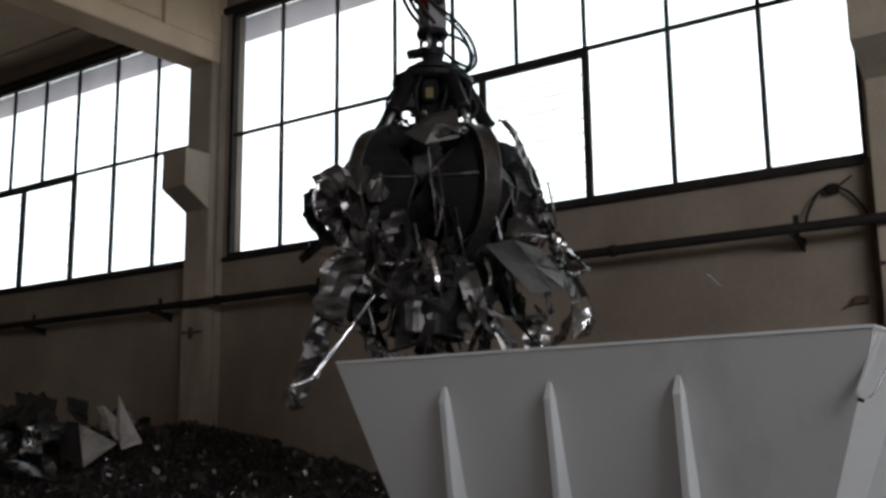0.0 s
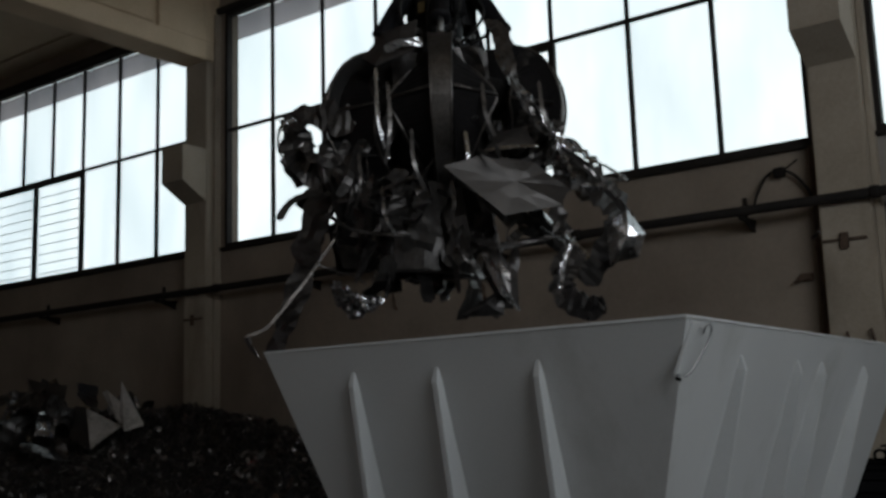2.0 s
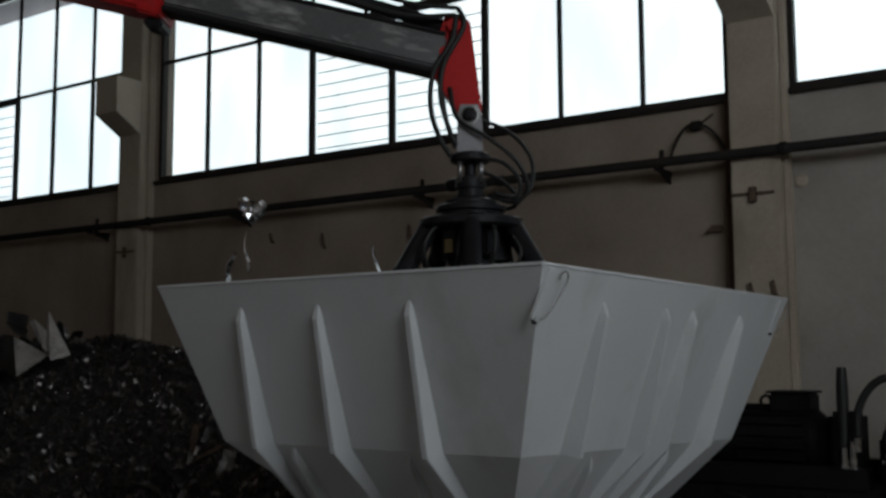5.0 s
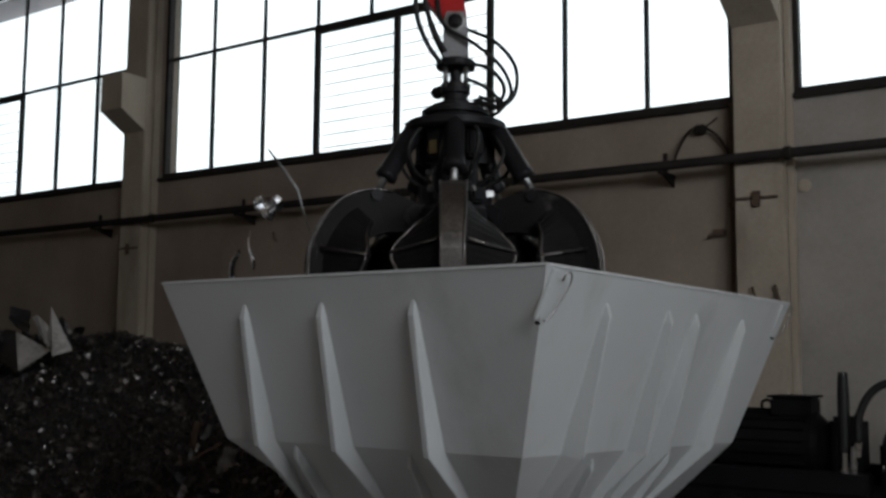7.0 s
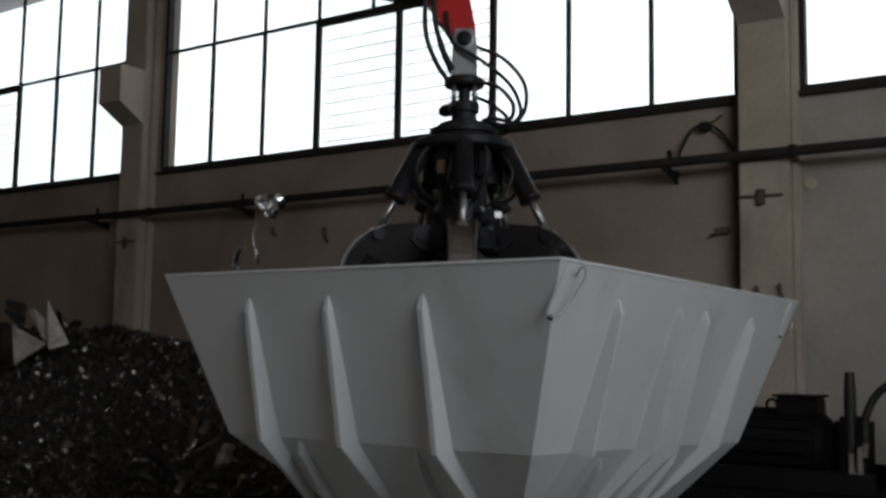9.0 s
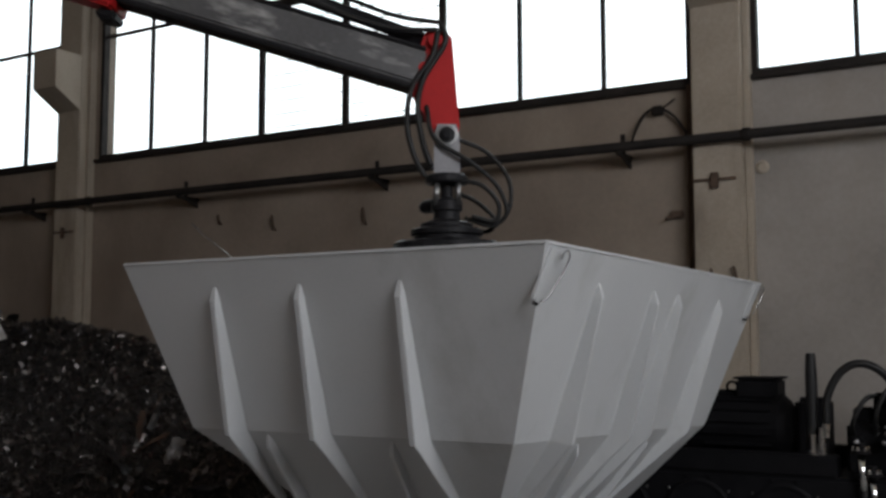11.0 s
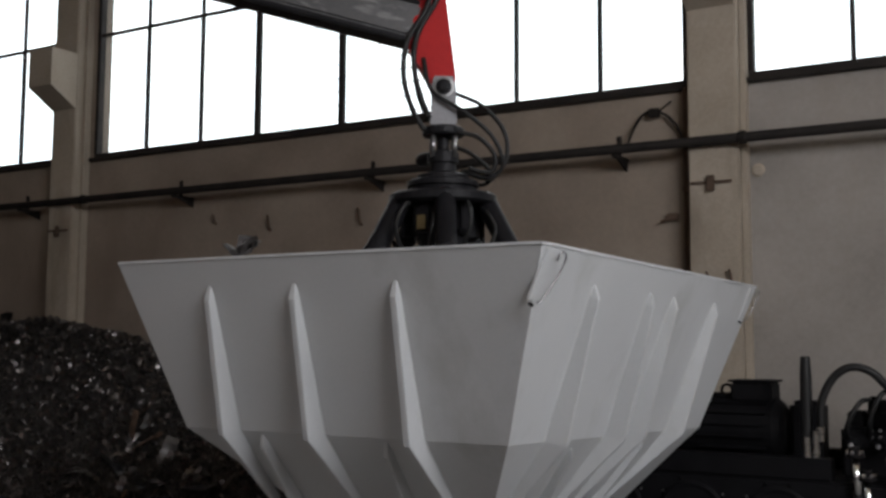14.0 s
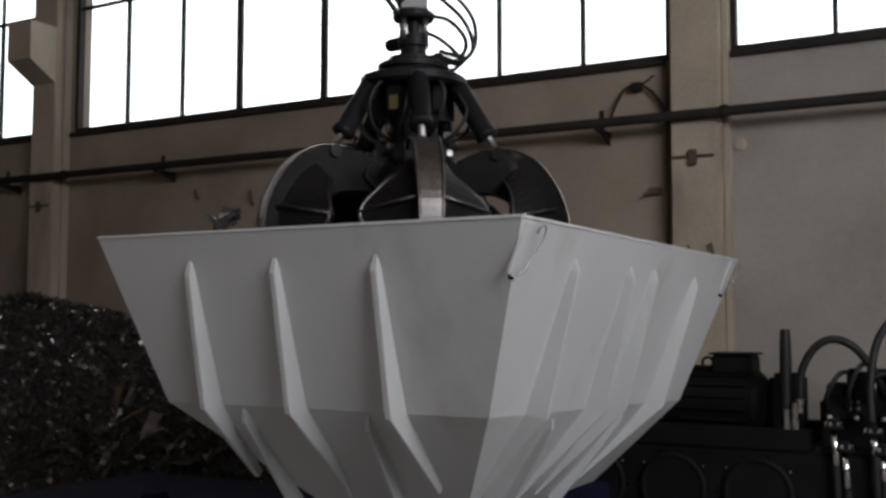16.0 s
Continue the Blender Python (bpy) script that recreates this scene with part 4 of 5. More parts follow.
prism(link, [(-0.06, 0.284), (0.06, 0.284), (0.055, 0.36), (-0.055, 0.36)], -0.059, 0.059, TURN_LINK @ XZ)
bmesh.ops.recalc_face_normals(link, faces=link.faces)
lk0 = part("hanging_link", link, M_LINK, grapple, "grey painted hanging link")
for s in (-1, 1):
    bolt = bmesh.new()
    lathe(bolt, [(0.04, 0.083), (0.04, 0.095), (0.024, 0.097), (0.024, 0.11), (0.016, 0.112)], 18, TURN_LINK @ pose(0, 0, 0.47, 90 * s, 0, 0))
    part("pin_bolt", bolt, M_BLACK, lk0)
    part("washer", lathe(bmesh.new(), [(0.052, 0.083), (0.054, 0.086), (0.052, 0.091), (0.041, 0.092)], 24, TURN_LINK @ pose(0, 0, 0.47, 90 * s, 0, 0)), M_STEEL, lk0, "bright steel washer")
core = bmesh.new()
lathe(core, [(0.18, -0.63), (0.22, -0.615), (0.22, -0.52), (0.19, -0.50), (0.125, -0.49), (0.12, -0.22), (0.15, -0.20), (0.14, -0.05)], 30)
part("body", core, M_BLACK, grapple)
for i in range(5):                        # valve blocks and short hoses round the body
    a = radians(72 * i + 36)
    part("valve", box(bmesh.new(), 0.12, 0.185, -0.05, 0.05, -0.25, -0.09, 0.012, pose(0, 0, 0, 0, 0, 72 * i + 36)), M_BLACK, grapple)
    tm = pose(0, 0, 0, 0, 0, 72 * i + 30)
    part("hose", hose(bmesh.new(), [tm @ Vector(p) for p in ((0.14, 0, -0.08), (0.25, -0.02, -0.12), (0.30, -0.04, -0.22), (0.25, -0.05, -0.33), (0.15, -0.03, -0.38))], 0.011, 6, 4), M_RUBBER, grapple)
    part("fitting", box(bmesh.new(), 0.12, 0.20, -0.012, 0.012, -0.43, -0.405, 0.004, tm), M_STEEL, grapple)
    part("hose", hose(bmesh.new(), [tm @ Vector(p) for p in ((0.13, 0.05, -0.40), (0.22, 0.10, -0.34), (0.25, 0.14, -0.24), (0.20, 0.12, -0.14))], 0.010, 6, 4), M_RUBBER, grapple)
    part("manifold", box(bmesh.new(), 0.11, 0.17, -0.06, 0.06, -0.48, -0.40, 0.012, pose(0, 0, 0, 0, 0, 72 * i + 50)), M_BLACK, grapple)
    part("fitting", lathe(bmesh.new(), [(0.016, 0), (0.016, 0.03), (0.010, 0.034)], 8, pose(0, 0, 0, 0, 0, 72 * i + 24) @ pose(0.16, 0, -0.33, 0, 90, 0)), M_STEEL, grapple)
    lug = bmesh.new()
    for s in (-1, 1):
        prism(lug, [(0.19, -0.63), (0.25, -0.62), (0.29, -0.575), (0.28, -0.53), (0.24, -0.50), (0.19, -0.50)], s * 0.075 - 0.012, s * 0.075 + 0.012, pose(0, 0, 0, 0, 0, 72 * i) @ XZ)
    tube(lug, pose(0, 0, 0, 0, 0, 72 * i) @ Vector((0.24, -0.1, PIVOT)), pose(0, 0, 0, 0, 0, 72 * i) @ Vector((0.24, 0.1, PIVOT)), 0.025, seg=14)
    bmesh.ops.recalc_face_normals(lug, faces=lug.faces)
    part("pivot_lug", lug, M_BLACK, grapple)

# tine: outer and inner line of the claw from the pivot, in (out, up)
OUTER = [(0.0, 0.075), (0.12, 0.10), (0.25, 0.088), (0.365, 0.02), (0.44, -0.095), (0.478, -0.23), (0.476, -0.34), (0.45, -0.455), (0.385, -0.56), (0.285, -0.655), (0.16, -0.73), (0.02, -0.78)]
INNER = [(0.0, -0.085), (0.08, -0.095), (0.145, -0.115), (0.20, -0.155), (0.235, -0.215), (0.252, -0.285), (0.245, -0.36), (0.225, -0.435), (0.185, -0.52), (0.13, -0.605), (0.07, -0.69), (0.02, -0.77)]
WING = [0.0, 0.0, 0.0, 0.08, 0.16, 0.242, 0.195, 0.15, 0.105, 0.065, 0.035, 0.005]


def eased(points, steps=3):
    """The same line with more points along a smooth curve."""
    out, n = [], len(points)
    for i in range(n - 1):
        p0, p1, p2, p3 = points[max(i - 1, 0)], points[i], points[i + 1], points[min(i + 2, n - 1)]
        for k in range(steps):
            t = k / steps
            out.append(tuple(0.5 * (2 * b + (c - a) * t + (2 * a - 5 * b + 4 * c - d) * t * t + (3 * b - a - 3 * c + d) * t ** 3) for a, b, c, d in zip(p0, p1, p2, p3)))
    return out + [points[-1]]


OUTER, INNER = eased(OUTER), eased(INNER)
KINK = 15                                 # row of the wing's widest point
WING = [w + (v - w) * k / 3 for w, v in zip(WING, WING[1:]) for k in range(3)] + [WING[-1]]
LAST = len(OUTER) - 1


def tine_parts(parent):
    spine = bmesh.new()
    rows = []
    for (xo, zo), (xi, zi), f in zip(OUTER, INNER, range(LAST + 1)):
        w = 0.070 - 0.001 * f if f < LAST else 0.02
        rows.append([spine.verts.new(p) for p in ((xi, -w, zi), (xo, -w, zo), (xo, w, zo), (xi, w, zi))])
    for a, b in zip(rows, rows[1:]):
        for i in range(4):
            j = (i + 1) % 4
            f = spine.faces.new((a[i], a[j], b[j], b[i]))
            f.material_index = 1 if i == 1 else 0
    spine.faces.new(rows[0][::-1])
    spine.faces.new(rows[-1])
    bmesh.ops.recalc_face_normals(spine, faces=spine.faces)
    bmesh.ops.bevel(spine, geom=[e for e in spine.edges if abs(e.verts[0].co.y - e.verts[1].co.y) < 0.01 and e.is_manifold and len({f.material_index for f in e.link_faces}) == 2], offset=0.008, segments=2, affect="EDGES")
    finish("claw", spine, [M_TINE, M_SPINE], parent)
    for s in (-1, 1):
        edge_pts = [(xo + 0.002, s * (0.069 - 0.001 * f), zo + 0.002) for f, (xo, zo) in enumerate(OUTER[3:LAST - 1], 3)]
        part("worn_edge", hose(bmesh.new(), edge_pts[::2], 0.006, 6, 2), M_SPINE, parent, "bright worn weld along the claw")
        wing = bmesh.new()
        top, low = [], []
        for f in range(8, LAST + 1):
            (xo, zo), (xi, zi) = OUTER[f], INNER[f]
            mid = Vector(((xo * 0.7 + xi * 0.3), s * 0.06, (zo * 0.7 + zi * 0.3)))
            tip = Vector(((xo * 0.35 + xi * 0.65) - 0.35 * WING[f], s * (0.062 + WING[f]), (zo * 0.35 + zi * 0.65)))
            inn = Vector((xi - xo, 0, zi - zo)).normalized() * 0.018
            top.append((wing.verts.new(mid), wing.verts.new(tip)))
            low.append((wing.verts.new(mid + inn), wing.verts.new(tip + inn)))
        for a, b, c, d in zip(top, top[1:], low, low[1:]):
            wing.faces.new((a[0], a[1], b[1], b[0]))
            wing.faces.new((c[0], d[0], d[1], c[1]))
            wing.faces.new((a[1], c[1], d[1], b[1]))
            wing.faces.new((a[0], b[0], d[0], c[0]))
        wing.faces.new((top[0][0], low[0][0], low[0][1], top[0][1]))
        wing.faces.new((top[-1][0], top[-1][1], low[-1][1], low[-1][0]))
        bmesh.ops.recalc_face_normals(wing, faces=wing.faces)
        part("wing", wing, M_TINE, parent)
        rib_at = [Vector((OUTER[f][0] * 0.35 + INNER[f][0] * 0.65 - 0.35 * WING[f], s * (0.062 + WING[f]), OUTER[f][1] * 0.35 + INNER[f][1] * 0.65)) for f in range(8, LAST)]
        part("worn_edge", hose(bmesh.new(), rib_at[::2], 0.008, 6, 2), M_SPINE, parent, "bright worn lip of the claw's wing")
        (xo, zo), (xi, zi) = OUTER[KINK], INNER[KINK]
        part("stiffener", tube(bmesh.new(), (xo * 0.75 + xi * 0.25 + 0.012, s * 0.066, zo * 0.7 + zi * 0.3), (xo * 0.35 + xi * 0.65 - 0.35 * WING[KINK] + 0.010, s * (0.055 + WING[KINK]), zo * 0.35 + zi * 0.65), 0.009, 0.006, seg=6), M_SPINE, parent)
    for s in (-1, 1):
        part("ear", tube(bmesh.new(), LUG + Vector((0, s * 0.045, 0)), LUG + Vector((0, s * 0.082, 0)), 0.030, seg=16), M_BLACK, parent)


LUG = Vector((0.205, 0, 0.070))            # cylinder eye on the tine, from the pivot
HEADPIN = Vector((0.212, 0, -0.085))      # cylinder head under the flange
tines, barrels, rods = [], [], []
for i in range(5):
    t0 = empty("tine")
    t0.parent = grapple
    tine_parts(t0)
    tines.append(t0)
    bb = bmesh.new()
    lathe(bb, [(0.036, -0.03), (0.052, -0.01), (0.052, 0.285), (0.057, 0.29), (0.057, 0.32), (0.034, 0.325)], 18)
    barrels.append(part("cylinder_barrel", bb, M_BLACK, grapple, smooth=True))
    rb = bmesh.new()
    tube(rb, (0, 0, 0), (0, 0, 0.30), 0.019, seg=14)
    tube(rb, (0, -0.035, 0), (0, 0.035, 0), 0.026, seg=14)
    rods.append(part("cylinder_rod", rb, M_STEEL, grapple, "bright worn piston rod"))


def aim(a, b):
    """A pose at a whose z points to b."""
    return Matrix.Translation(a) @ (Vector(b) - Vector(a)).to_track_quat("Z", "Y").to_matrix().to_4x4()


def tine_pose(i, theta):
    return pose(0, 0, 0, 0, 0, 72 * i) @ pose(0.24, 0, PIVOT, 0, -theta, 0)


def barrel_pose(i, theta):
    lug = tine_pose(i, theta) @ LUG
    return aim(pose(0, 0, 0, 0, 0, 72 * i) @ HEADPIN, lug)


def rod_pose(i, theta):
    lug = tine_pose(i, theta) @ LUG
    return aim(lug, pose(0, 0, 0, 0, 0, 72 * i) @ HEADPIN)


# hoses that hang beside the rotator; R is across, turned towards the viewer side of the hall
hr = pose(0, 0, 0, 0, 0, 88)
for k, pts in enumerate((
        [(-0.10, -0.06, 0.62), (-0.06, -0.10, 0.45), (0.10, -0.12, 0.34), (0.24, -0.10, 0.22), (0.29, -0.07, 0.09), (0.22, -0.05, 0.03), (0.10, -0.06, 0.06)],
        [(-0.08, 0.06, 0.62), (0.03, 0.09, 0.50), (0.20, 0.10, 0.42), (0.31, 0.08, 0.28), (0.31, 0.05, 0.12), (0.22, 0.04, 0.04), (0.09, 0.06, 0.08)],
        [(0.06, -0.07, 0.25), (0.17, -0.09, 0.22), (0.25, -0.09, 0.13), (0.23, -0.08, 0.05), (0.12, -0.08, 0.07)],
        [(0.06, 0.05, 0.20), (0.15, 0.06, 0.16), (0.24, 0.06, 0.07), (0.20, 0.06, 0.01), (0.08, 0.06, 0.03)])):
    part("hose", hose(bmesh.new(), [hr @ Vector(p) for p in pts], 0.0115), M_RUBBER, grapple)
part("tag", box(bmesh.new(), 0.186, 0.192, -0.025, 0.025, -0.24, -0.17, 0.003, pose(0, 0, 0, 0, 0, -36)), M_TAG, grapple, "small yellowish name plate")
part("hose_clamp", box(bmesh.new(), 0.21, 0.26, -0.08, 0.05, 0.025, 0.05, 0.010, hr), M_BLACK, grapple)

# ---- loader crane ----
MAST = Vector((-3.35, -1.35, 4.46))       # pivot on top of the mast
mast = tagged(empty("crane_mast", pose(MAST.x, MAST.y, 0)), "red steel crane mast bolted to the floor", "crane")
mb = bmesh.new()
lathe(mb, [(0.45, 0), (0.45, 0.06), (0.24, 0.08), (0.22, 3.8), (0.26, 3.85), (0.26, 4.05)], 28)
part("column", mb, M_RED, mast)
fork = bmesh.new()
for s in (-1, 1):
    box(fork, -0.18, 0.18, s * 0.2 - 0.02, s * 0.2 + 0.02, 4.05, 4.54, 0.01, pose(0, 0, 0, 0, 0, 32))
part("fork", fork, M_RED, mast)

crane = tagged(empty("crane_boom"), "red and grey telescopic loader crane boom with hoses", "crane")
outer = empty("outer_boom")
outer.parent = crane
part("box_section", box(bmesh.new(), 0.0, 3.44, -0.12, 0.12, -0.145, 0.145, 0.015), M_RED, outer)
part("end_collar", box(bmesh.new(), 3.40, 3.52, -0.135, 0.135, -0.165, 0.16, 0.012), M_RED, outer)
part("wear_pad", box(bmesh.new(), 3.44, 3.54, -0.08, 0.08, -0.215, -0.167, 0.012), M_BLACK, outer)

inner = empty("extension")                # origin at the tip end, x along the boom
inner.parent = crane
ext = bmesh.new()
box(ext, -2.6, -0.02, -0.08, 0.08, -0.085, 0.085, 0.012)
part("box_section", ext, M_BOOM, inner)
edge = bmesh.new()
box(edge, -2.6, -0.03, -0.086, 0.086, -0.116, -0.087, 0.006)
box(edge, -2.6, -0.03, -0.086, 0.086, 0.087, 0.106, 0.006)
part("flat_bar", edge, M_BLACK, inner)
part("ram", tube(bmesh.new(), (-2.5, 0, 0.30), (-0.06, 0, 0.155), 0.036, seg=16), M_BLACK, inner)
part("hose", hose(bmesh.new(), [(-2.4, -0.05, 0.42), (-1.2, -0.07, 0.30), (-0.6, -0.08, 0.24), (-0.25, -0.08, 0.21), (0.0, -0.08, 0.24)], 0.013), M_RUBBER, inner)
part("hose", hose(bmesh.new(), [(-2.4, -0.09, 0.38), (-1.3, -0.10, 0.22), (-0.6, -0.10, 0.15), (-0.25, -0.09, 0.14), (0.0, -0.09, 0.20)], 0.013), M_RUBBER, inner)
TIP_PIN = (0.19, -0.29)                   # pin from the boom's end, along and up in the boom's own plane
jib = bmesh.new()
for s in (-1, 1):
    prism(jib, [(-0.06, 0.19), (0.03, 0.215), (0.075, 0.19), (0.235, -0.22), (0.245, -0.29), (0.215, -0.335), (0.155, -0.335), (0.12, -0.29), (-0.04, -0.125), (-0.075, -0.09)], s * 0.043 - 0.012, s * 0.043 + 0.012, XZ)
prism(jib, [(-0.06, 0.19), (0.03, 0.215), (0.075, 0.19), (0.22, -0.19), (0.20, -0.20), (0.06, 0.17), (0.02, 0.19), (-0.06, 0.165)], -0.032, 0.032, XZ)
prism(jib, [(-0.075, -0.09), (-0.04, -0.125), (0.12, -0.29), (0.135, -0.27), (-0.03, -0.10)], -0.032, 0.032, XZ)
bmesh.ops.recalc_face_normals(jib, faces=jib.faces)
jb = part("jib_head", jib, M_RED, inner, "red painted jib head plates")
for x, z, r in ((0.0, 0.15, 0.035), (-0.01, 0.0, 0.03), (TIP_PIN[0], TIP_PIN[1], 0.035)):
    part("pin", tube(bmesh.new(), (x, -0.058 - 0.03 * (z > -0.3), z), (x, 0.058 + 0.03 * (z > -0.3), z), r, seg=16), M_RED if z > -0.3 else M_BLACK, jb)
for pts in ([(0.0, -0.08, 0.24), (0.05, -0.085, 0.15), (0.0, -0.085, -0.06), (0.02, -0.085, -0.22), (0.09, -0.09, -0.36), (0.16, -0.09, -0.46)],
            [(0.0, -0.09, 0.20), (0.01, -0.10, 0.06), (-0.04, -0.10, -0.12), (-0.01, -0.10, -0.30), (0.07, -0.10, -0.44), (0.15, -0.08, -0.52)],
            [(-0.02, 0.07, 0.18), (0.03, 0.08, 0.05), (0.01, 0.08, -0.15), (0.06, 0.09, -0.30), (0.15, 0.07, -0.44)]):
    part("hose", hose(bmesh.new(), pts, 0.014), M_RUBBER, jb)


def crane_rows():
    """Pose of the boom at the mast and of the extension in it, so that the jib's pin stays over the grapple."""
    base, slide = [], []
    last = None
    for row in GRAPPLE:
        pin = Vector((row[1], row[2], row[3] + PIN))
        d = pin - MAST
        flat = math.hypot(d.x, d.y)
        reach = math.sqrt(flat ** 2 + d.z ** 2 - TIP_PIN[1] ** 2) - TIP_PIN[0]
        pitch = math.atan2(d.z, flat) - math.atan2(TIP_PIN[1], reach + TIP_PIN[0])
        base.append((row[0], pose(*MAST, 0, -math.degrees(pitch), math.degrees(math.atan2(d.y, d.x)))))
        slide.append((row[0], pose(reach, 0, 0)))
    return base, slide


# ---- scrap carried by the grapple ----
HOLD = GRAPPLE[4]                         # the load is laid out as it hangs two seconds in
ACROSS, NEAR, UP = Vector((0.803, 0.596, 0)), Vector((0.596, -0.803, 0)), Vector((0, 0, 1))
G_HOLD = grapple_pose(HOLD)
LOAD = []


def hang(seed, mat, width, a, b, near, roll, **kw):
    """A piece of the load from a to b, each given as metres across and up from the flange; near: towards the gate side; roll: turn about its length."""
    p, q = ACROSS * a[0] + UP * a[1], ACROSS * b[0] + UP * b[1]
    along = (q - p).normalized()
    side = NEAR.cross(along).normalized()
    m = Matrix.Translation(G_HOLD.translation + (p + q) / 2 + NEAR * near - UP * 0.17) @ Matrix((along, side, along.cross(side))).transposed().to_4x4() @ pose(0, 0, 0, roll, 0, 0)
    ob = finish("scrap_piece", sheet(width, (q - p).length * 1.06, seed, **kw), mat)
    tagged(ob, SHEET_LABELS[mat], "scrap metal", group="scrap held by the grapple")
    LOAD.append((ob, G_HOLD.inverted() @ m))




def laid(name, points, build, mat, label):
    """A carried piece whose mesh is built in its own space: x along it, z off its face. points: (across, up, near) in metres from the flange."""
    pts = [G_HOLD.translation + ACROSS * a + UP * (u - 0.17) + NEAR * n for a, u, n in points]
    along = (pts[-1] - pts[0]).normalized()
    side = NEAR.cross(along).normalized()
    middle = sum(pts, Vector()) / len(pts)
    m = Matrix.Translation(middle) @ Matrix((along, side, along.cross(side))).transposed().to_4x4()
    back = m.inverted()
    ob = finish(name, build([back @ p for p in pts]), mat)
    tagged(ob, label, "scrap metal", group="scrap held by the grapple")
    LOAD.append((ob, G_HOLD.inverted() @ m))


def ribbon(mat, width, points, seed, twist=0.5, crumple=0.25, thick=0.004, label=""):
    """A long torn strip that follows its points, with a varying width, twists and dents."""
    def build(pts):
        rng = random.Random(seed)
        path = [Vector(p) for p in eased([tuple(p) for p in pts], 6)]
        bm, rows, turn = bmesh.new(), [], rng.uniform(-0.6, 0.6)
        for i, p in enumerate(path):
            d = (path[min(i + 1, len(path) - 1)] - path[max(i - 1, 0)]).normalized()
            turn += rng.gauss(0, twist * 0.4)
            side = Matrix.Rotation(turn, 3, d) @ d.cross(Vector((0, 0, 1))).normalized()
            off = d.cross(side)
            w = width * (0.5 - (0.22 if width > 0.06 else 0.10) * rng.random()) * (0.35 if i in (0, len(path) - 1) else 1)
            row = []
            for k in (-1, -0.35, 0.3, 1):
                q = p + side * w * k + off * (crumple * min(width, 0.10) * rng.uniform(-0.5, 0.5) * (1 - 0.4 * abs(k)))
                row.append((bm.verts.new(q), bm.verts.new(q + off * thick)))
            rows.append(row)
        for a, b in zip(rows, rows[1:]):
            for k in range(3):
                bm.faces.new((a[k][0], a[k + 1][0], b[k + 1][0], b[k][0]))
                bm.faces.new((a[k][1], b[k][1], b[k + 1][1], a[k + 1][1]))
            bm.faces.new((a[0][0], b[0][0], b[0][1], a[0][1]))
            bm.faces.new((a[3][0], a[3][1], b[3][1], b[3][0]))
        for k in range(3):
            bm.faces.new((rows[0][k][0], rows[0][k][1], rows[0][k + 1][1], rows[0][k + 1][0]))
            bm.faces.new((rows[-1][k][0], rows[-1][k + 1][0], rows[-1][k + 1][1], rows[-1][k][1]))
        return bm
    laid("scrap_piece", points, build, mat, label or SHEET_LABELS[mat])


def plate(mat, corners, seed, bulge=0.04, thick=0.006, label=""):
    """A torn plate with the given corners, dished and dented, its rim slightly turned."""
    def build(pts):
        rng = random.Random(seed)
        n, bm = len(pts), bmesh.new()
        mid = sum(pts, Vector()) / n
        rim = []
        for i in range(n):
            p, q = pts[i], pts[(i + 1) % n]
            for f in (0.0, 0.36, 0.7):
                rim.append(p.lerp(q, f) + (mid - p) * rng.uniform(0, 0.05) + Vector((0, 0, rng.uniform(-0.003, 0.003))))
        loops = [rim] + [[mid.lerp(p, f) + Vector((0, 0, 0.006 * math.sin(9 * p.y))) + Vector((0, 0, bulge * (1 - f * f) + rng.uniform(-0.002, 0.002))) for p in rim] for f in (0.5,)]
        for lift in (0, thick):
            vs = [[bm.verts.new(p + Vector((0, 0, lift))) for p in lp] for lp in loops]
            c = bm.verts.new(mid + Vector((0, 0, bulge + lift)))
            for a, b in zip(vs, vs[1:]):
                for i in range(len(a)):
                    j = (i + 1) % len(a)
                    bm.faces.new((a[i], a[j], b[j], b[i]))
            for i in range(len(rim)):
                bm.faces.new((vs[-1][i], vs[-1][(i + 1) % len(rim)], c))
            if lift == 0:
                edge = vs[0]
            else:
                for i in range(len(rim)):
                    j = (i + 1) % len(rim)
                    bm.faces.new((edge[j], edge[i], vs[0][i], vs[0][j]))
        bmesh.ops.recalc_face_normals(bm, faces=bm.faces)
        return bm
    laid("scrap_piece", corners, build, mat, label or SHEET_LABELS[mat])


# pieces that can be told apart: across, up, near
plate(M_PLATE, [(-0.44, -0.42, 0.40), (-0.32, -0.30, 0.46), (-0.13, -0.24, 0.50), (-0.15, -0.44, 0.56), (-0.36, -0.50, 0.50)], 1, 0.03)
# shiny strip added as the highlight low on the plate above
ribbon(M_SHINY, 0.05, [(-0.31, -0.44, 0.58), (-0.22, -0.41, 0.60), (-0.11, -0.40, 0.58)], 2, 0.2, 0.1)
ribbon(M_PLATE, 0.20, [(-0.90, -0.76, 0.20), (-0.80, -0.69, 0.24), (-0.64, -0.70, 0.28), (-0.50, -0.78, 0.30)], 3, 0.15, 0.5, label="bent dull grey sheet steel flap")
ribbon(M_DARKSCRAP, 0.22, [(-0.82, -0.72, 0.16), (-0.82, -0.86, 0.20), (-0.76, -0.98, 0.20), (-0.62, -1.04, 0.18)], 60, 0.2, 0.5)
ribbon(M_SHEET, 0.10, [(-0.78, -0.84, 0.26), (-0.72, -0.94, 0.28), (-0.60, -0.96, 0.26)], 61, 0.5, 0.6)
ribbon(M_DARKSCRAP, 0.16, [(-0.86, -0.74, 0.10), (-0.88, -0.86, 0.06), (-0.82, -1.00, 0.10), (-0.70, -1.02, 0.16)], 4, 0.2)
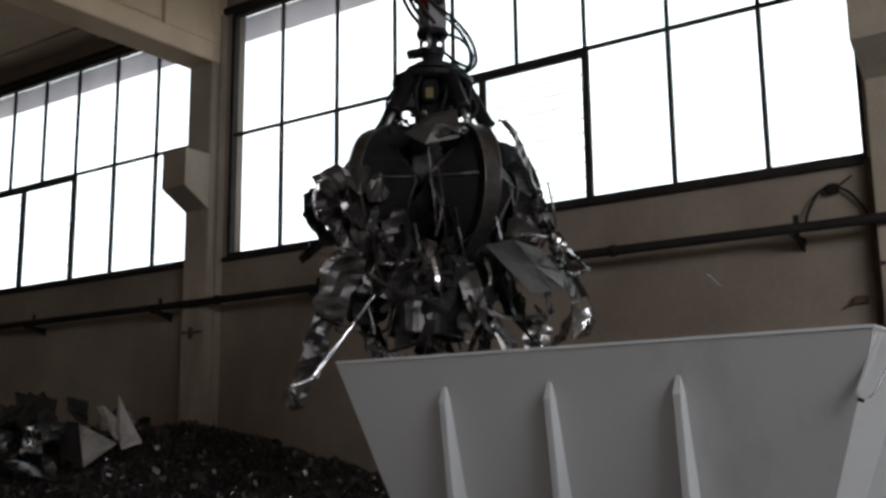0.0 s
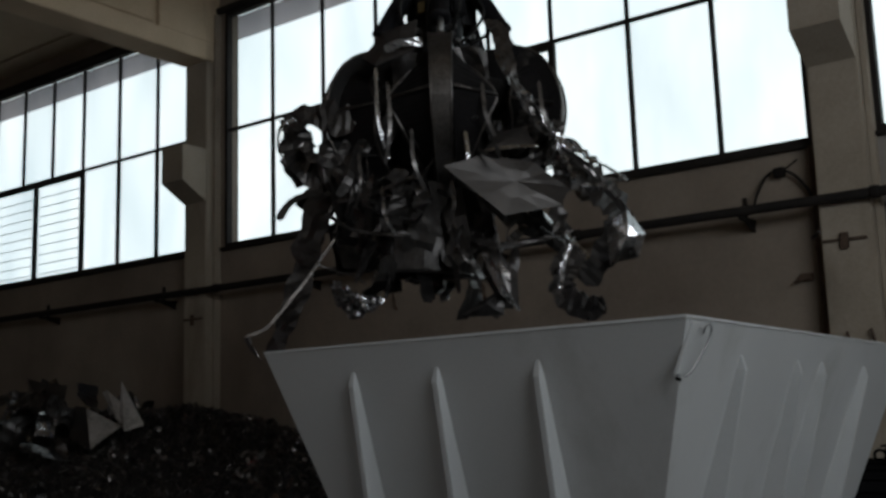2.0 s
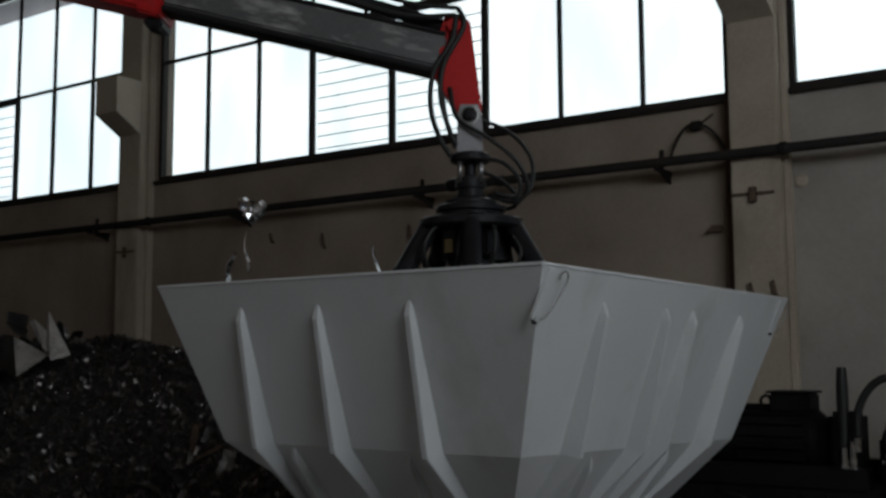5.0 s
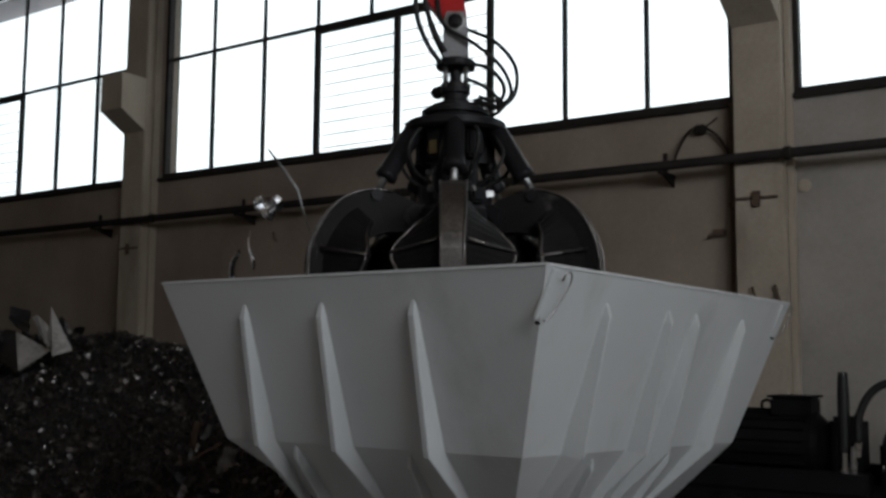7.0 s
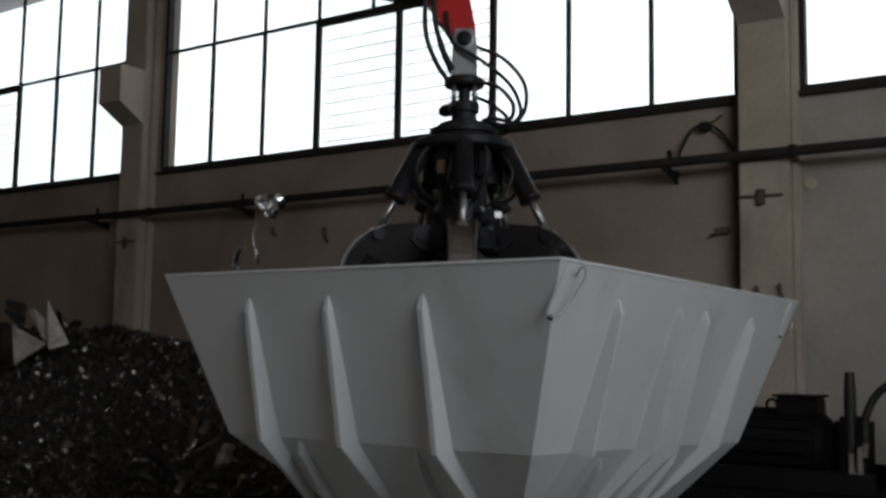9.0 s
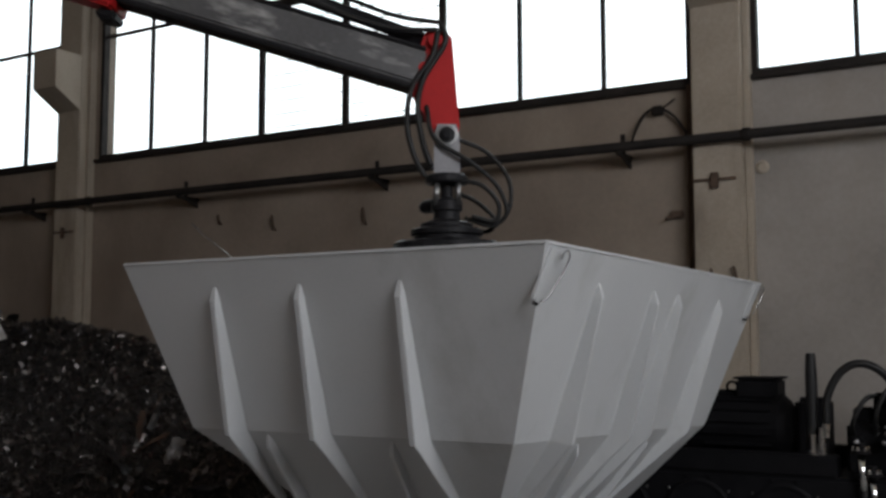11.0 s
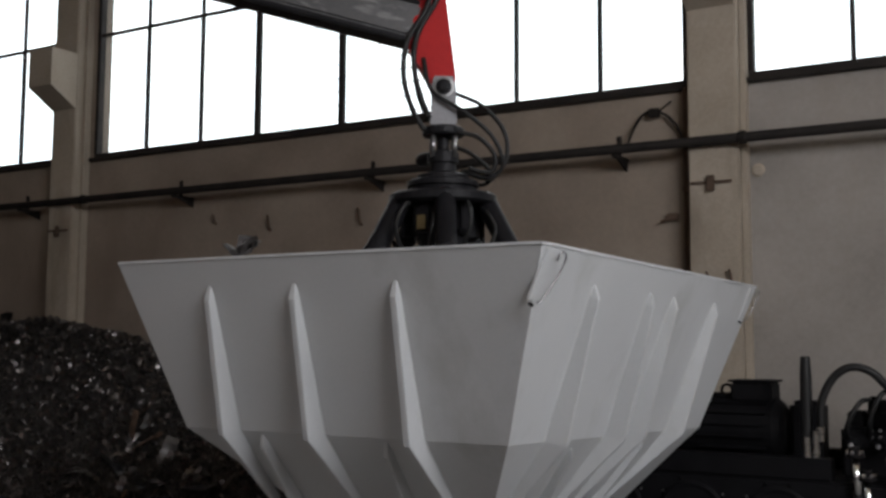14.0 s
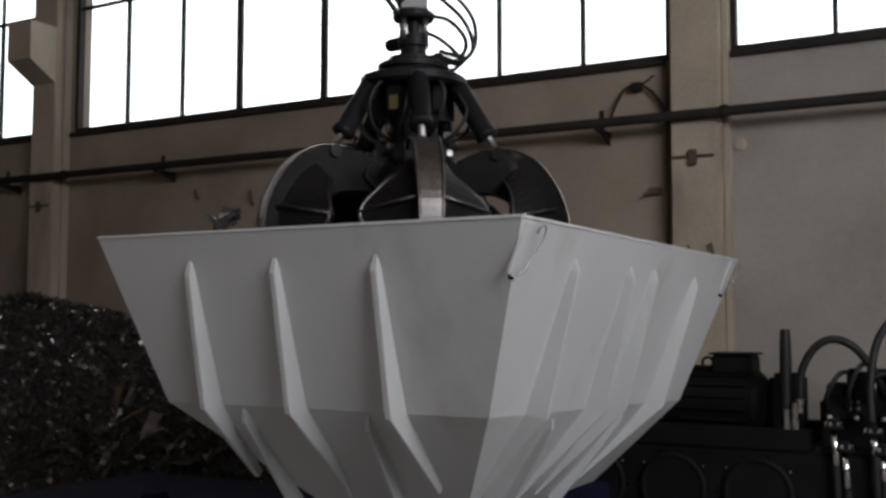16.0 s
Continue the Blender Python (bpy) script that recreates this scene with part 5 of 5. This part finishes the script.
ribbon(M_SHINY, 0.02, [(-0.70, -0.68, 0.2), (-0.90, -0.72, 0.22), (-0.93, -0.86, 0.2), (-0.88, -0.95, 0.18)], 5, 0.2)
ribbon(M_DARKSCRAP, 0.24, [(-0.60, -0.82, 0.15), (-0.66, -1.05, 0.20), (-0.74, -1.28, 0.18), (-0.82, -1.50, 0.12)], 6, 0.15)
ribbon(M_DARKSCRAP, 0.16, [(-0.76, -1.30, 0.10), (-0.82, -1.55, 0.08), (-0.90, -1.78, 0.10), (-1.00, -2.02, 0.06)], 7, 0.2)
ribbon(M_DARKSCRAP, 0.05, [(-0.92, -1.28, 0.3), (-0.86, -1.19, 0.3), (-0.78, -1.15, 0.3), (-0.68, -1.13, 0.3)], 8, 0.1, 0.1)
ribbon(M_SHINY, 0.018, [(-0.60, -1.38, 0.32), (-0.78, -1.62, 0.30), (-0.94, -1.815, 0.30), (-1.00, -1.87, 0.30), (-1.10, -1.906, 0.30)], 9, 0.08, 0.1)
ribbon(M_SHEET, 0.04, [(-1.10, -1.90, 0.28), (-1.06, -1.98, 0.28), (-1.02, -2.03, 0.26)], 10)
plate(M_PLATE, [(-0.03, -1.08, 0.60), (0.19, -1.02, 0.58), (0.46, -1.06, 0.52), (0.64, -1.19, 0.48), (0.59, -1.30, 0.56), (0.285, -1.36, 0.62)], 11, 0.010, label="large torn plate of dull grey sheet steel")
plate(M_PLATE, [(0.18, -1.00, 0.52), (0.28, -0.86, 0.42), (0.42, -0.84, 0.44), (0.47, -0.97, 0.52)], 12, 0.02)
ribbon(M_SHINY, 0.02, [(0.19, -1.00, 0.56), (0.32, -0.985, 0.58), (0.48, -0.98, 0.56)], 13, 0.1, 0.1)
ribbon(M_SHEET, 0.12, [(0.24, -0.22, 0.40), (0.31, -0.31, 0.46), (0.34, -0.56, 0.56), (0.46, -0.775, 0.52), (0.57, -0.91, 0.48)], 14, 0.35)
ribbon(M_SHINY, 0.09, [(0.40, -0.68, 0.54), (0.50, -0.82, 0.50), (0.58, -0.95, 0.46), (0.64, -1.118, 0.46), (0.77, -1.18, 0.42), (0.95, -1.12, 0.36)], 15, 0.5, 0.4)
ribbon(M_SHINY, 0.07, [(0.54, -0.88, 0.44), (0.68, -0.95, 0.42), (0.82, -1.04, 0.38), (0.98, -1.13, 0.34)], 16, 0.6, 0.4)
ribbon(M_SHEET, 0.05, [(0.56, -0.92, 0.40), (0.74, -1.04, 0.36), (0.90, -1.22, 0.32), (1.02, -1.36, 0.28)], 17, 0.6, 0.4)
ribbon(M_PLATE, 0.30, [(0.72, -1.06, 0.28), (0.86, -1.18, 0.26), (0.94, -1.32, 0.24), (0.84, -1.52, 0.22), (0.72, -1.66, 0.20)], 18, 0.15, 0.2)
plate(M_SHINY, [(0.84, -1.34, 0.30), (0.96, -1.28, 0.32), (1.06, -1.42, 0.30), (1.02, -1.54, 0.26), (0.86, -1.58, 0.28)], 19, 0.07, label="bright bulged sheet of bare metal scrap")
ribbon(M_SHEET, 0.18, [(0.70, -1.46, 0.22), (0.62, -1.60, 0.20), (0.62, -1.72, 0.20), (0.74, -1.80, 0.20), (0.84, -1.78, 0.20)], 20, 0.2)
ribbon(M_SHINY, 0.03, [(0.68, -1.42, 0.30), (0.61, -1.56, 0.30), (0.59, -1.70, 0.28)], 21, 0.2)
plate(M_SHEET, [(0.16, -1.50, 0.36), (0.24, -1.46, 0.34), (0.36, -1.62, 0.36), (0.36, -1.82, 0.36), (0.26, -1.74, 0.40)], 22, 0.03)
ribbon(M_SHINY, 0.035, [(0.18, -1.52, 0.40), (0.25, -1.62, 0.42), (0.28, -1.72, 0.42), (0.36, -1.82, 0.38)], 23, 0.2)
plate(M_DARKSCRAP, [(0.04, -1.84, 0.32), (0.16, -1.76, 0.34), (0.30, -1.68, 0.34), (0.28, -1.84, 0.34)], 24, 0.02)
for k in range(4):                        # crumpled bright ends low on the bundle
    ribbon(M_SHINY if k % 2 else M_SHEET, 0.08, [(-0.62 + 0.05 * k, -1.62 - 0.03 * k, 0.28), (-0.58 + 0.04 * k, -1.74, 0.32), (-0.52 + 0.04 * k, -1.80 + 0.02 * k, 0.30), (-0.44 + 0.02 * k, -1.76, 0.28)], 25 + k, 0.9, 0.6)
plate(M_DARKSCRAP, [(0.62, -0.40, 0.0), (0.70, -0.50, 0.0), (0.66, -0.60, 0.02), (0.56, -0.52, 0.02)], 30, 0.02)
for k, (x, u, l) in enumerate(((-0.36, -0.52, 0.5), (-0.30, -0.60, 0.45), (0.20, -0.62, 0.3), (0.10, -0.88, 0.25), (-0.18, -0.86, 0.32), (-0.46, -0.98, 0.3), (-0.34, -1.16, 0.26), (0.02, -1.14, 0.24), (0.50, -0.62, 0.3))):
    ribbon(M_SHEET if k % 3 else M_SHINY, 0.022, [(x, u, 0.54), (x + 0.01, u - 0.6 * l, 0.58), (x + 0.06 - 0.08 * (k % 2), u - l, 0.54)], 31 + k, 0.2, 0.1)
for k, (a0, b0) in enumerate((((-0.62, -1.20), (-0.10, -1.06)), ((-0.60, -1.08), (-0.22, -1.24)), ((-0.66, -1.26), (-0.20, -1.40)), ((0.02, -1.34), (0.16, -1.60)), ((-0.30, -1.40), (-0.34, -1.74)), ((0.10, -1.42), (0.55, -1.44)))):
    ribbon((M_SHEET, M_DARKSCRAP, M_DARKSCRAP)[k % 3], 0.03, [(a0[0], a0[1], 0.36), (a0[0] * 0.6 + b0[0] * 0.4, (a0[1] + b0[1]) / 2 - 0.05, 0.44), (b0[0], b0[1], 0.42)], 45 + k, 0.3, 0.3)


def drum(pts):
    """A crushed open drum, lying on its side and dented."""
    bm, seg = bmesh.new(), 28
    rings = []
    for r, x in ((0.19, -0.22), (0.20, -0.215), (0.20, 0.0), (0.205, 0.01), (0.20, 0.02), (0.195, 0.20), (0.205, 0.215), (0.19, 0.22), (0.18, 0.20), (0.175, -0.20)):
        rings.append([bm.verts.new((x, 1.25 * (r + 0.02 * math.sin(3 * t + 9 * x)) * math.cos(t), 0.8 * r * math.sin(t))) for t in (2 * math.pi * i / seg for i in range(seg))])
    for a, b in zip(rings, rings[1:] + rings[:1]):
        for i in range(seg):
            j = (i + 1) % seg
            bm.faces.new((a[i], a[j], b[j], b[i]))
    bmesh.ops.recalc_face_normals(bm, faces=bm.faces)
    return bm


laid("scrap_drum", [(-0.12, -1.14, 0.12), (-0.14, -1.60, 0.12)], drum, M_DARKSCRAP, "dark crushed open steel drum among the scrap")
for k, (a, u) in enumerate(((-0.42, -0.66), (-0.40, -0.80), (0.40, -0.70))):
    hang(360 + k, M_DARKSCRAP, 0.30, (a, u), (a * 1.12, u - 0.45), 0.05 + 0.06 * k, 15, bend=0.15, crease=0.04)
for k, a in enumerate((-0.14, -0.04, 0.06, 0.14)):
    hang(370 + k, M_DARKSCRAP, 0.32, (a, -0.30), (a * 0.8, -0.78), 0.08 * k - 0.1, 20 * k - 30, bend=0.1, crease=0.04)
for k in range(3):
    hang(380 + k, M_DARKSCRAP, 0.50, (-0.05, -0.34), (0.02, -0.90), 0.0, 60 * k, bend=0.08, crease=0.03)
for k, (n, u) in enumerate(((0.22, -0.50), (-0.12, -0.48), (0.05, -0.62))):
    hang(390 + k, M_DARKSCRAP, 0.34, (-0.27, u), (0.24, u + 0.03), n, 5, bend=0.06, crease=0.03, ragged=0.15)
rl = random.Random(5)
for i in range(26):                       # dark torn strips between the claws and the hanging ends
    x, u = rl.uniform(-0.62, 0.62), rl.uniform(-0.72, -1.12)
    n, l = rl.uniform(0.0, 0.42), rl.uniform(0.22, 0.55)
    ribbon(rl.choice((M_DARKSCRAP, M_DARKSCRAP, M_PLATE, M_SHEET)), rl.uniform(0.05, 0.18), [(x, u, n), (x + rl.uniform(-0.12, 0.12), u - 0.5 * l, n + rl.uniform(-0.05, 0.1)), (x + rl.uniform(-0.2, 0.2), u - l, n)], 400 + i, 0.4, 0.3)
for i in range(18):                       # dark sheets that close the claws under the pivots
    s = 1 if i % 2 else -1
    a, u = s * rl.uniform(0.16, 0.40), rl.uniform(-0.30, -0.50)
    hang(340 + i, M_DARKSCRAP, rl.uniform(0.2, 0.3), (a, u), (a + s * rl.uniform(-0.05, 0.12), u - rl.uniform(0.28, 0.4)), rl.uniform(-0.2, 0.16), rl.uniform(-25, 25), bend=0.1, crease=0.04)
for i in range(16):                       # dark core inside the claws
    a, u = rl.uniform(-0.2, 0.2), rl.uniform(-0.50, -0.75)
    hang(300 + i, M_DARKSCRAP, rl.uniform(0.2, 0.34), (a, u), (a + rl.uniform(-0.1, 0.1), u - rl.uniform(0.35, 0.5)), rl.uniform(-0.22, 0.22), rl.uniform(-90, 90), bend=0.25, crease=0.05)
for i in range(30):                       # dark bundle in the claws and below them
    a, u = rl.uniform(-0.36, 0.30), rl.uniform(-0.55, -1.15)
    hang(40 + i, M_DARKSCRAP, rl.uniform(0.08, 0.22), (a, u), (a + rl.uniform(-0.16, 0.16), u - rl.uniform(0.3, 0.55)), rl.uniform(-0.35, 0.38), rl.uniform(-60, 60), bend=0.3, crease=0.05)
for i in range(14):                       # hanging off the two sides
    s = rl.choice((-1, 1))
    a, u = s * rl.uniform(0.42, 0.78), rl.uniform(-0.72, -1.25)
    mat = rl.choice((M_DARKSCRAP, M_DARKSCRAP, M_SHEET, M_SHEET, M_SHINY))
    hang(80 + i, mat, rl.uniform(0.03, 0.06) if mat is M_SHINY else rl.uniform(0.10, 0.28), (a, u), (a + s * rl.uniform(-0.10, 0.22), u - rl.uniform(0.25, 0.5)), rl.uniform(-0.4, 0.35), rl.uniform(-60, 60), bend=0.35)
for i in range(40):                       # thin curled strips and shreds all round
    ang, r = rl.uniform(0, 2 * math.pi), rl.uniform(0.35, 0.72)
    a, n, u = r * math.cos(ang), r * math.sin(ang), rl.uniform(-0.75, -1.45)
    mat = rl.choice((M_DARKSCRAP, M_SHEET, M_SHEET, M_SHINY))
    hang(120 + i, mat, rl.uniform(0.02, 0.06), (a, u), (a + rl.uniform(-0.2, 0.2), u - rl.uniform(0.05, 0.34)), n, rl.uniform(-90, 90), bend=0.5, nx=2)
for i in range(16):                       # ragged ends under the bundle
    a, u = rl.uniform(-0.4, 0.45), rl.uniform(-1.35, -1.5)
    mat = rl.choice((M_DARKSCRAP, M_DARKSCRAP, M_SHEET))
    hang(170 + i, mat, rl.uniform(0.04, 0.14), (a, u), (a + rl.uniform(-0.1, 0.1), u - rl.uniform(0.2, 0.42)), rl.uniform(-0.3, 0.4), rl.uniform(-60, 60), bend=0.35, nx=4)

# loose strips that stick out of the hopper or drop
loose = []


def strip(seed, mat, width, length, rows, **kw):
    ob = finish("scrap_strip", sheet(width, length, seed, **kw), mat)
    tagged(ob, "thin glinting strip of torn metal", "scrap metal", group="loose scrap strips")
    loose.append((ob, rows))


low = pose(0.5, 0.6, 1.60, 0, 80, 20)
high = pose(0.15, 0.45, 2.70, 0, 58, 20)
high_again = pose(0.31, 0.45, 2.72, 0, 46, 20)
strip(501, M_DARKSCRAP, 0.022, 0.58, [(0, low), (3.2, low), (3.8, high), (4.5, high), (5.0, low), (6.6, low), (7.2, high_again), (7.6, high_again), (8.2, low), (16, low)], bend=0.2, nx=2)
strip(502, M_SHINY, 0.12, 0.18, [(0, low), (3.6, low), (4.4, pose(0.18, 0.42, 2.39, 40, 40, 20)), (5.2, pose(0.18, 0.42, 2.39, 40, 40, 20)), (7.3, pose(0.26, 0.42, 2.39, 55, 30, 10)), (9.0, pose(0.24, 0.42, 2.36, 60, 30, 10)), (9.6, pose(0.30, 0.5, 2.24, 30, 60, 0)), (10.2, pose(0.50, 0.46, 2.05, 10, 40, 0)), (12.5, low), (16, low)], bend=0.8, crease=0.4)
strip(503, M_SHINY, 0.035, 0.20, [(0, low), (3.6, low), (4.4, pose(0.18, 0.38, 2.18, 0, 82, 30)), (9.2, pose(0.18, 0.38, 2.17, 0, 82, 30)), (9.8, low), (16, low)], bend=0.3, nx=3)
strip(504, M_SHINY, 0.04, 0.16, [(0, low), (3.6, low), (4.4, pose(0.07, 0.38, 2.11, 0, 70, 10)), (9.2, pose(0.07, 0.38, 2.11, 0, 70, 10)), (9.8, low), (16, low)], bend=0.5, nx=3)
strip(510, M_SHINY, 0.02, 0.14, [(0, low), (3.6, low), (4.4, pose(0.93, 0.42, 2.10, 0, 84, 10)), (5.2, pose(0.93, 0.42, 2.10, 0, 84, 10)), (6.5, low), (16, low)], bend=0.3, nx=2)
strip(505, M_SHEET, 0.022, 0.36, [(0, low), (9.6, low), (10.2, pose(0.14, 0.45, 2.09, 0, 26, 30)), (13.5, pose(0.14, 0.45, 2.09, 0, 26, 30)), (14.0, low), (16, low)], bend=0.3, nx=2)
strip(506, M_PLATE, 0.17, 0.20, [(0, low), (13.4, low), (14.0, pose(0.35, 0.42, 2.07, 50, 20, 10)), (16, pose(0.36, 0.42, 2.08, 50, 25, 15))], bend=0.9, crease=0.5)
strip(507, M_SHINY, 0.02, 0.16, [(0, low), (11, low), (12.3, pose(0.79, 0.45, 2.10, 0, 85, 10)), (13.4, pose(0.79, 0.45, 2.10, 0, 85, 10)), (14.0, low), (16, low)], bend=0.2, nx=2)
floor_at = pose(-1.2, 0.6, 0.02, 0, 0, 30)
strip(508, M_SHINY, 0.018, 0.17, [(0, pose(-0.55, 0.9, 2.30, 0, 60, 20)), (1.0, pose(-0.6, 0.9, 2.42, 40, 60, 60)), (1.5, pose(-0.72, 0.9, 2.36, 0, 70, 110)), (2.0, pose(-0.9, 0.8, 1.5, 60, 20, 160)), (2.5, floor_at), (16, floor_at)], bend=0.2, nx=2)
chip_at = pose(2.6, 3.0, 0.02, 0, 0, 30)
strip(509, M_SHINY, 0.02, 0.09, [(0, pose(0.95, 1.6, 2.42, 0, 60, 20)), (0.7, pose(1.0, 1.6, 2.55, 40, 60, 60)), (1.5, pose(1.55, 1.8, 2.62, 0, 30, 110)), (2.2, pose(1.9, 2.2, 2.5, 60, 20, 160)), (3.2, pose(2.4, 2.9, 1.2, 0, 0, 200)), (3.6, chip_at), (16, chip_at)], bend=0.3, nx=2)


def motions():
    walk(grapple, [(row[0], grapple_pose(row)) for row in GRAPPLE])
    for i in range(5):
        walk(tines[i], [(row[0], tine_pose(i, row[5])) for row in GRAPPLE])
        walk(barrels[i], [(row[0], barrel_pose(i, row[5])) for row in GRAPPLE])
        walk(rods[i], [(row[0], rod_pose(i, row[5])) for row in GRAPPLE])
    base, slide = crane_rows()
    walk(crane, base)
    walk(inner, slide)
    drop = random.Random(8)
    for ob, local in LOAD:
        rows = [(row[0], grapple_pose(row) @ local) for row in GRAPPLE if row[0] < 3.6]
        if rows[-1][1].translation.z < 2.45:      # pushed together between the hopper's walls
            inside = rows[-1][1].copy()
            p = inside.translation
            inside.translation = (min(max(p.x, 0.45), 1.35), min(max(p.y, 0.75), 2.1), max(p.z - 0.1, 1.75))
            rows[-1] = (3.5, inside)
            over = rows[-2][1].copy()
            over.translation = (min(max(over.translation.x, 0.1), 1.45), over.translation.y, over.translation.z)
            rows.insert(-1, (3.25, over.lerp(inside, 0.45)))
        held = rows[-1][1].to_quaternion()
        lying = pose(0, 0, 0, drop.uniform(-12, 12), drop.uniform(-12, 12), math.degrees(held.to_euler().z)).to_quaternion()
        rest = Matrix.Translation((drop.uniform(0.62, 1.22), drop.uniform(0.75, 2.1), drop.uniform(1.55, 1.72))) @ lying.to_matrix().to_4x4()
        half = held.slerp(lying, 0.5).to_matrix().to_4x4()
        mid = Matrix.Translation((rows[-1][1].translation + Vector((0.1, 0, -0.42))) * 0.5 + rest.translation * 0.5) @ half
        rows += [(3.8, mid), (4.05, rest), (16.0, rest)]
        walk(ob, rows)
    for ob, rows in loose:
        walk(ob, rows)


motions()
